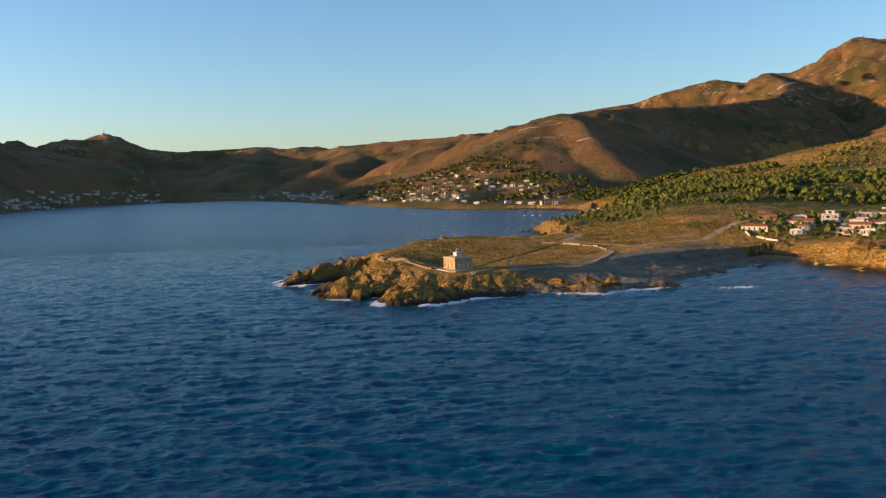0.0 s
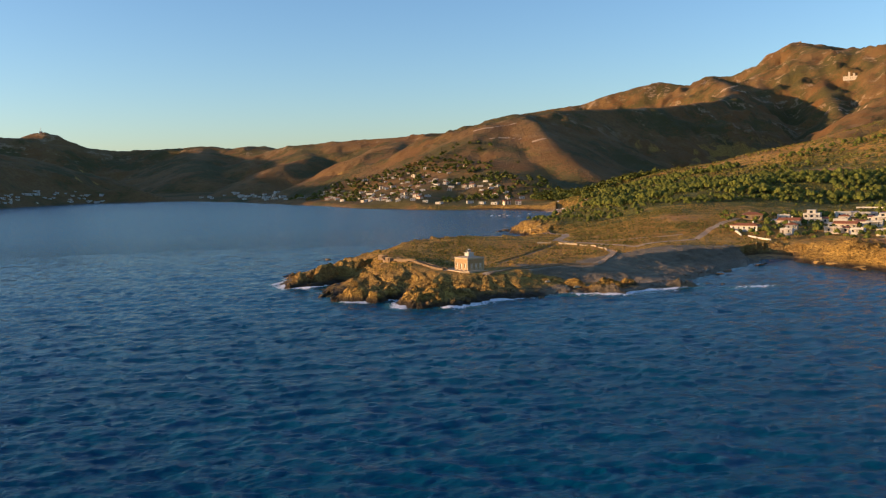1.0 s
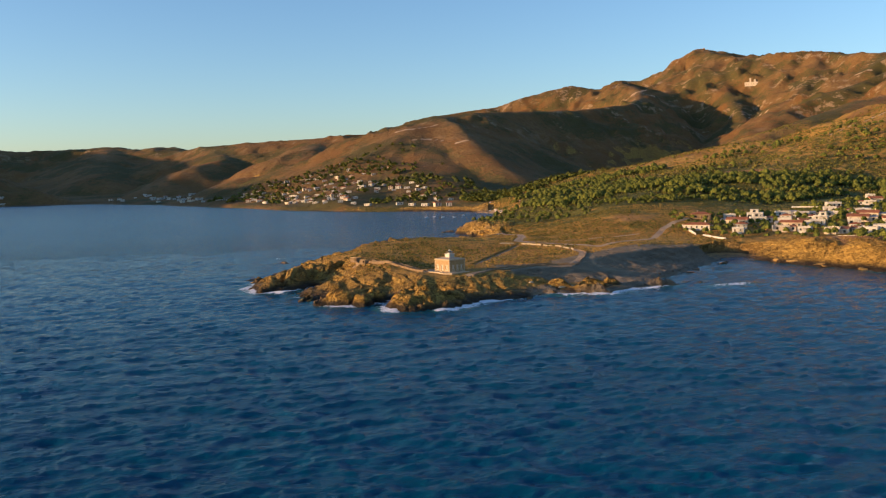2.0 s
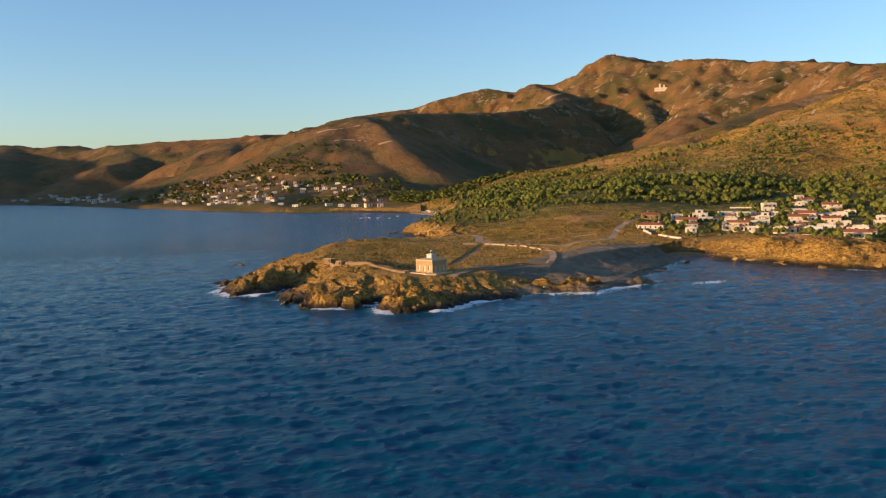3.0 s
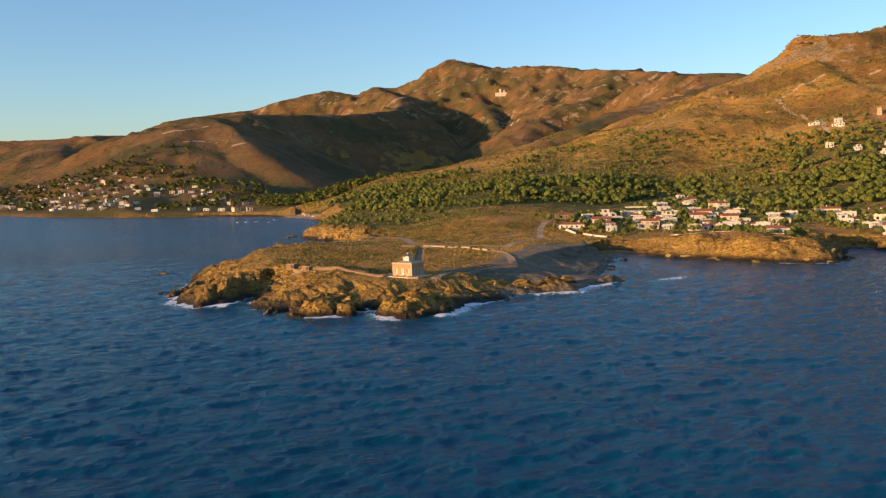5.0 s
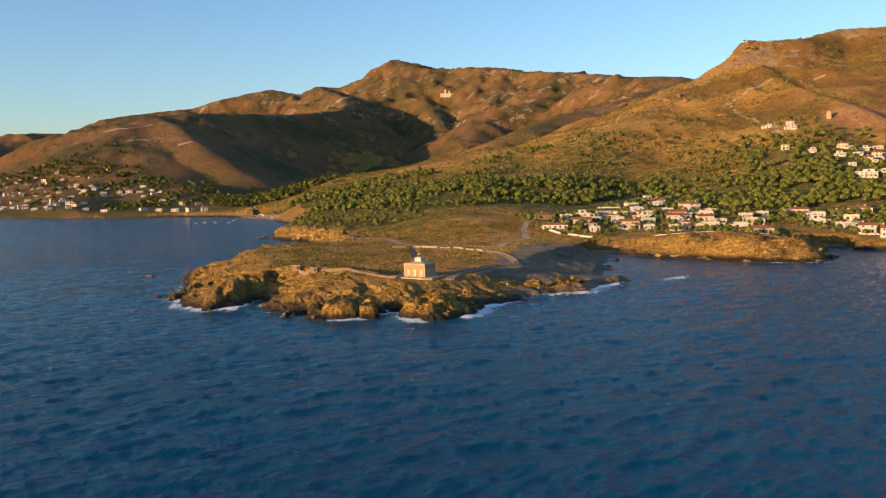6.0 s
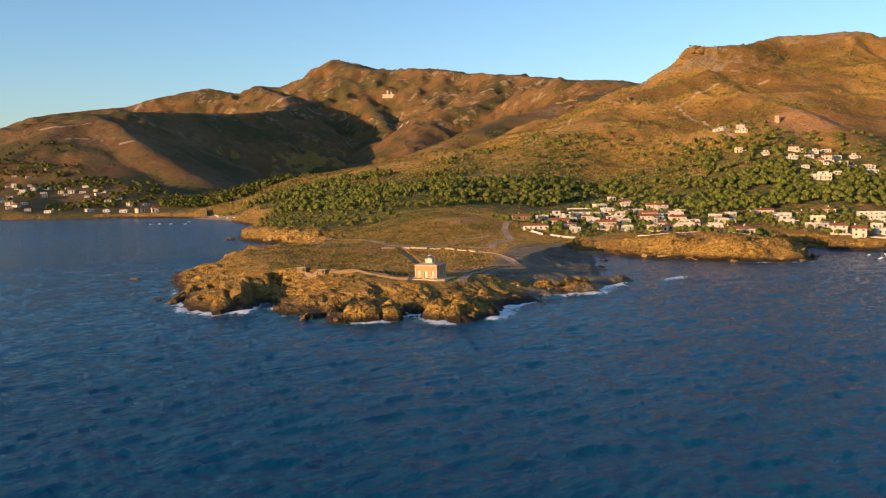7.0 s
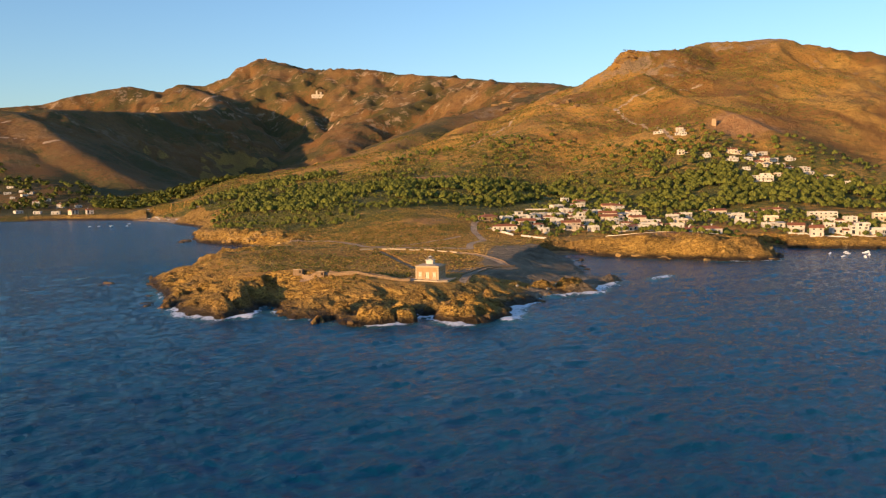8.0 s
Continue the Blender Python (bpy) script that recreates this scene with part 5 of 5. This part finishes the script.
def ruin_hut(x, y, w, d, h, turn):
    ob = root("stone_hut", pose(x, y, ground_at(x, y) - 0.1, 0, 0, turn), "roofless ruined stone hut on the headland", "ruin", "ruined huts")
    g = Geo()
    holes = [(w - 1.1, w - 0.4, 0.1, 1.2)]
    wall_panel(g, w, -0.8, h, 0.4, holes, Matrix.Translation((-w / 2, -d / 2, 0)))
    wall_panel(g, d - 0.8, -0.8, h * 0.9, 0.4, [], Matrix.Translation((w / 2, -d / 2 + 0.4, 0)) @ Matrix.Rotation(math.pi / 2, 4, "Z"))
    wall_panel(g, w, -0.8, h * 0.95, 0.4, [], Matrix.Translation((w / 2, d / 2, 0)) @ Matrix.Rotation(math.pi, 4, "Z"))
    wall_panel(g, d - 0.8, -0.8, h * 0.8, 0.4, [], Matrix.Translation((-w / 2, d / 2 - 0.4, 0)) @ Matrix.Rotation(-math.pi / 2, 4, "Z"))
    part("wall", g, RUBBLE, ob)
    part("coping", Geo().box(-w / 2 - 0.05, -d / 2 - 0.05, h, w / 2 + 0.05, -d / 2 + 0.42, h + 0.16), STONE_TRIM, ob)


ruin_hut(5.4, 418.4, 3.8, 3.2, 1.6, -50)
ruin_hut(7.6, 406.2, 3.0, 3.0, 1.45, -50)


def boulder_mesh(seed):
    """An angular shore rock: a ball cut by planes and roughened."""
    r = np.random.RandomState(seed)
    bm = bmesh.new()
    bmesh.ops.create_icosphere(bm, subdivisions=3, radius=1.0)
    cuts = [(Vector(r.normal(0, 1, 3)).normalized(), r.uniform(0.45, 0.8)) for _ in range(12)]
    for v in bm.verts:
        p = v.co.copy()
        for nrm, lim in cuts:
            over = p.dot(nrm) - lim
            if over > 0:
                p -= nrm * over * 0.95
        p += p.normalized() * 0.16 * noise.fractal(p * 2.3 + Vector((seed, 0, 0)), 0.8, 2.1, 5)
        v.co = Vector((p.x * 1.25, p.y, p.z * 0.75))
    me = bpy.data.meshes.new("boulder")
    bm.to_mesh(me)
    bm.free()
    me.materials.append(BOULDER)
    return me


rocks = [boulder_mesh(s) for s in range(6)]
r_rock = np.random.RandomState(5)
cliff_rocks = [me.copy() for me in rocks]
for me in cliff_rocks:
    me.materials.clear()
    me.materials.append(CLIFF_ROCK)
shore_line = HEAD[2:32]
for (ax, ay), (bx, by) in zip(shore_line, shore_line[1:]):
    n = max(1, int(math.hypot(bx - ax, by - ay) / 6.0))
    for k in range(n):
        t = (k + r_rock.rand()) / n
        x, y = ax + (bx - ax) * t + r_rock.normal(0, 2.0), ay + (by - ay) * t + r_rock.normal(0, 2.0)
        z = max(ground_at(x, y), -0.6)
        s = r_rock.uniform(0.7, 2.3) * (1.0 if x < 60 else 0.6)
        ob = new("boulder", rocks[int(r_rock.randint(6))])
        ob.matrix_world = Matrix.LocRotScale((x, y, z - 0.15 * s), Euler((r_rock.uniform(-0.4, 0.4), r_rock.uniform(-0.4, 0.4), r_rock.uniform(0, 6.3))), (s, s * r_rock.uniform(0.7, 1.0), s * r_rock.uniform(0.6, 1.0)))
        tagged(ob, "dark angular boulder at the foot of the headland", "rock", "shore boulders")
for x, y, s in ((-20, 541, 3.0), (-26, 536, 1.6), (-29, 481, 2.0), (-44, 452, 2.4), (-40, 460, 1.8), (143, 352, 2.2), (150, 350, 1.7), (166, 388, 2.4), (176, 396, 2.8), (204, 416, 2.6), (212, 424, 2.0), (147, 764, 5.0), (140, 758, 3.2), (156, 720, 3.0), (298, 338, 2.6), (304, 344, 2.0), (64, 339, 2.0), (58, 333, 1.3)):
    ob = new("rock", rocks[int(r_rock.randint(6))])
    ob.matrix_world = Matrix.LocRotScale((x, y, -0.1), Euler((0, 0, r_rock.uniform(0, 6.3))), (s * 1.5, s, s * 0.5))
    tagged(ob, "low dark rock awash beside the shore", "rock", "rocks in the sea")

# ledge rocks, the sunlight on them put into their pale colour
for x, y, s in ((72, 357, 0.9), (86, 351, 1.3), (88, 350, 1.0), (83, 349, 1.1), (95, 352, 1.2), (78, 352, 0.8)):
    ob = new("rock", rocks[int(r_rock.randint(6))].copy())
    ob.data.materials.clear()
    ob.data.materials.append(SUNLIT_ROCK)
    ob.matrix_world = Matrix.LocRotScale((x, y, ground_at(x, y) + 0.1), Euler((0, 0.1, r_rock.uniform(0, 6.3))), (s * 1.7, s, s * 0.8))
    tagged(ob, "broken rock on the headland's lower ledge, coloured pale as if sunlit", "rock", "ledge rocks")


# broken ledges along the yellow cliffs of the inlet and of the village
r_cliff = np.random.RandomState(17)
for line, side, big in (([(190, 830), (162, 776), (147, 742), (149, 674), (138, 622), (122, 594)], (1.0, -0.25), 3.6), ([(230, 408), (236, 376), (246, 347), (268, 327), (296, 335), (306, 348)], (0.35, 0.9), 3.0)):
    for (ax, ay), (bx, by) in zip(line, line[1:]):
        for k in range(max(2, int(math.hypot(bx - ax, by - ay) / 6.5))):
            t, off = r_cliff.rand(), r_cliff.uniform(0.5, 8.0)
            x, y = ax + (bx - ax) * t + side[0] * off, ay + (by - ay) * t + side[1] * off
            z = ground_at(x, y)
            if z < 0.3:
                continue
            s = big * r_cliff.uniform(0.45, 1.0)
            ob = new("cliff_ledge", cliff_rocks[int(r_cliff.randint(6))])
            ob.matrix_world = Matrix.LocRotScale((x, y, z - 0.25 * s), Euler((r_cliff.uniform(-0.25, 0.25), r_cliff.uniform(-0.25, 0.25), r_cliff.uniform(0, 6.3))), (s * 1.3, s, s * r_cliff.uniform(0.5, 0.9)))
            tagged(ob, "jutting yellow rock ledge on the sea cliff", "rock", "cliff ledges")


# crags that break the hillsides and the summit
r_crag = np.random.RandomState(31)
for cx, cy, spread, big, n in ((1384, 1450, 45, 16, 7), (1384, 1532, 40, 16, 5), (1014, 1005, 30, 11, 6), (1228, 1012, 18, 12, 7), (1180, 1000, 25, 9, 5), (1480, 880, 45, 9, 8),
                               (1100, 880, 60, 8, 6), (2311, 3366, 60, 9, 6), (2370, 3885, 40, 15, 10), (2440, 3150, 40, 15, 9), (2330, 3560, 50, 13, 7), (1240, 1000, 14, 10, 6)):
    for k in range(n):
        x, y = cx + r_crag.normal(0, spread), cy + r_crag.normal(0, spread * 0.6)
        s = big * r_crag.uniform(0.5, 1.15)
        me = rocks[int(r_crag.randint(6))].copy()
        me.materials.clear()
        me.materials.append(HILL_ROCK)
        ob = new("crag", me)
        ob.matrix_world = Matrix.LocRotScale((x, y, ground_at(x, y) - 0.12 * s), Euler((r_crag.uniform(-0.3, 0.3), r_crag.uniform(-0.3, 0.3), r_crag.uniform(0, 6.3))), (s, s * r_crag.uniform(0.5, 0.9), s * r_crag.uniform(0.35, 0.7)))
        tagged(ob, "weathered pale rock crag on the dry hillside", "rock", "hill crags")


def boat(x, y, size, turn, masted):
    ob = root("boat", pose(x, y, 0.0, 0, 0, turn), "small white sailing boat moored in the bay" if masted else "small white motor boat moored in the bay", "boat", "moored boats")
    l, b, h = size, size * 0.34, size * 0.14
    ring = [(-0.5, 0.8), (-0.2, 1.0), (0.15, 0.95), (0.4, 0.5), (0.55, 0.0)]
    g = Geo()
    top = [(l * u, b / 2 * v, h * (1 + 0.3 * max(u, 0))) for u, v in ring] + [(l * u, -b / 2 * v, h * (1 + 0.3 * max(u, 0))) for u, v in ring[-2::-1]]
    low = [(p[0] * 0.9, p[1] * 0.6, -0.35) for p in top]
    n = len(top)
    g.add(top + low, [tuple(range(n)), tuple(range(2 * n - 1, n - 1, -1))] + [(i, i + n, (i + 1) % n + n, (i + 1) % n) for i in range(n)])
    part("hull", g, HULL, ob)
    part("cabin", Geo().box(-0.15 * l, -b * 0.28, h, 0.2 * l, b * 0.28, h + 0.11 * l, 0.05 * l), HULL, ob)
    part("windscreen", Geo().box(0.12 * l, -b * 0.2, h + 0.03 * l, 0.16 * l, b * 0.2, h + 0.10 * l), GLASS, ob)
    if masted:
        part("mast", Geo().tube((0.05 * l, 0, h), (0.05 * l, 0, h + 1.2 * l), 0.06, 0.04, 5), METAL, ob)


r_boat = np.random.RandomState(9)
for x, y in ((322, 317), (334, 312), (306, 304), (326, 308), (336, 301), (311, 294), (325, 296), (343, 302), (347, 288), (316, 282), (200, 1071), (211, 1073), (219, 1058), (229, 1041), (255, 1090)):
    boat(x, y, r_boat.uniform(3.2, 5.2), r_boat.uniform(-40, 40), r_boat.rand() < 0.25)


def dinghy(x, y, turn):
    ob = root("dinghy", pose(x, y, ground_at(x, y) + 0.1, 0, 0, turn), "upturned white dinghy drawn up on the beach", "boat", "boats on the beach")
    g = Geo().turned([(1.0, 0.0), (0.95, 0.35), (0.6, 0.65), (0.15, 0.75)], n=8)
    g.v = [(p[0] * 2.4, p[1] * 0.9, p[2]) for p in g.v]
    part("hull", g, HULL, ob)
    part("keel", Geo().box(-1.9, -0.05, 0.6, 1.9, 0.05, 0.82), DARK_PAINT, ob)


for k in range(16):
    dinghy(318 + 3 * math.sin(k * 2.1), 1040 + 8.5 * k, 20 + 37 * k)


def utility_pole(x, y, h):
    ob = root("utility_pole", pose(x, y, ground_at(x, y), 0, 0, 30), "weathered wooden utility pole on the hillside", "pole", "utility poles")
    part("pole", Geo().tube((0, 0, -0.8), (0, 0, h), 0.22, 0.14, 6), BARK, ob)
    part("crossarm", Geo().box(-1.1, -0.08, h - 0.7, 1.1, 0.08, h - 0.5), BARK, ob)
    for k in (-0.9, 0.0, 0.9):
        part("insulator", Geo().turned([(0.07, h - 0.5), (0.10, h - 0.35), (0.04, h - 0.22)], k, 0, 6), WHITE, ob)


for x, y in ((719, 956), (635, 861), (606, 723), (784, 780), (790, 849), (481, 752), (560, 800), (860, 900), (930, 960), (450, 1010), (980, 860)):
    utility_pole(x, y, 12.0)


def watch_tower(x, y):
    ob = root("stone_tower", pose(x, y, ground_at(x, y) - 0.5, 0, 0, 20), "square stone tower standing alone on the hillside", "tower")
    part("wall", Geo().box(-3, -3, -1, 3, 3, 8.5, 0.25), OCHRE, ob)
    part("parapet", Geo().box(-2.9, -2.9, 8.5, 2.9, 2.9, 9.2), RUBBLE, ob)
    part("window", Geo().box(-0.4, -2.98, 4.5, 0.4, -2.80, 6.0), GLASS, ob)


watch_tower(904, 674)


def monastery(x, y):
    """The ruined abbey high on the mountain: two towers over long walls."""
    ob = root("monastery", pose(x, y, ground_at(x, y) - 4, 0, 0, -35) @ Matrix.Scale(0.78, 4), "ruined stone monastery with two towers high on the mountain", "monastery")
    g = Geo()
    wall_panel(g, 70, 0, 22, 2, [(8 + 9 * k, 10.5 + 9 * k, 9, 14) for k in range(7)], Matrix.Translation((-35, -14, 0)))
    g.box(-35, -12, 0, -33, 14, 20).box(33, -12, 0, 35, 14, 18).box(-33, 12, 0, 33, 14, 24)
    part("wall", g, CREAM, ob)
    part("roof", Geo().box(-33, -12, 17, 33, 12, 18, 1.0), TILE, ob)
    for px_, w, h in ((-6, 9, 44), (17, 10, 37)):
        tw = Geo()
        wall_panel(tw, w, 0, h, 1.5, [(w / 2 - 1.2, w / 2 + 1.2, h - 9, h - 3)], Matrix.Translation((px_ - w / 2, -10, 0)))
        tw.box(px_ - w / 2, -8.5, 0, px_ - w / 2 + 1.5, 0, h).box(px_ + w / 2 - 1.5, -8.5, 0, px_ + w / 2, 0, h).box(px_ - w / 2 + 1.5, -1.5, 0, px_ + w / 2 - 1.5, 0, h)
        part("tower", tw, CREAM, ob, "square stone bell tower")


monastery(2166, 3183)


def mast_station(x, y):
    ob = root("radio_station", pose(x, y, ground_at(x, y) - 1, 0, 0, 0), "small radio station on the far summit", "building")
    part("building", Geo().box(-7, -5, -4, 7, 5, 8, 0.3), CREAM, ob)
    part("mast", Geo().tube((0, 0, 8), (0, 0, 26), 1.6, 0.9, 8), METAL, ob)


mast_station(-1347, 4392)
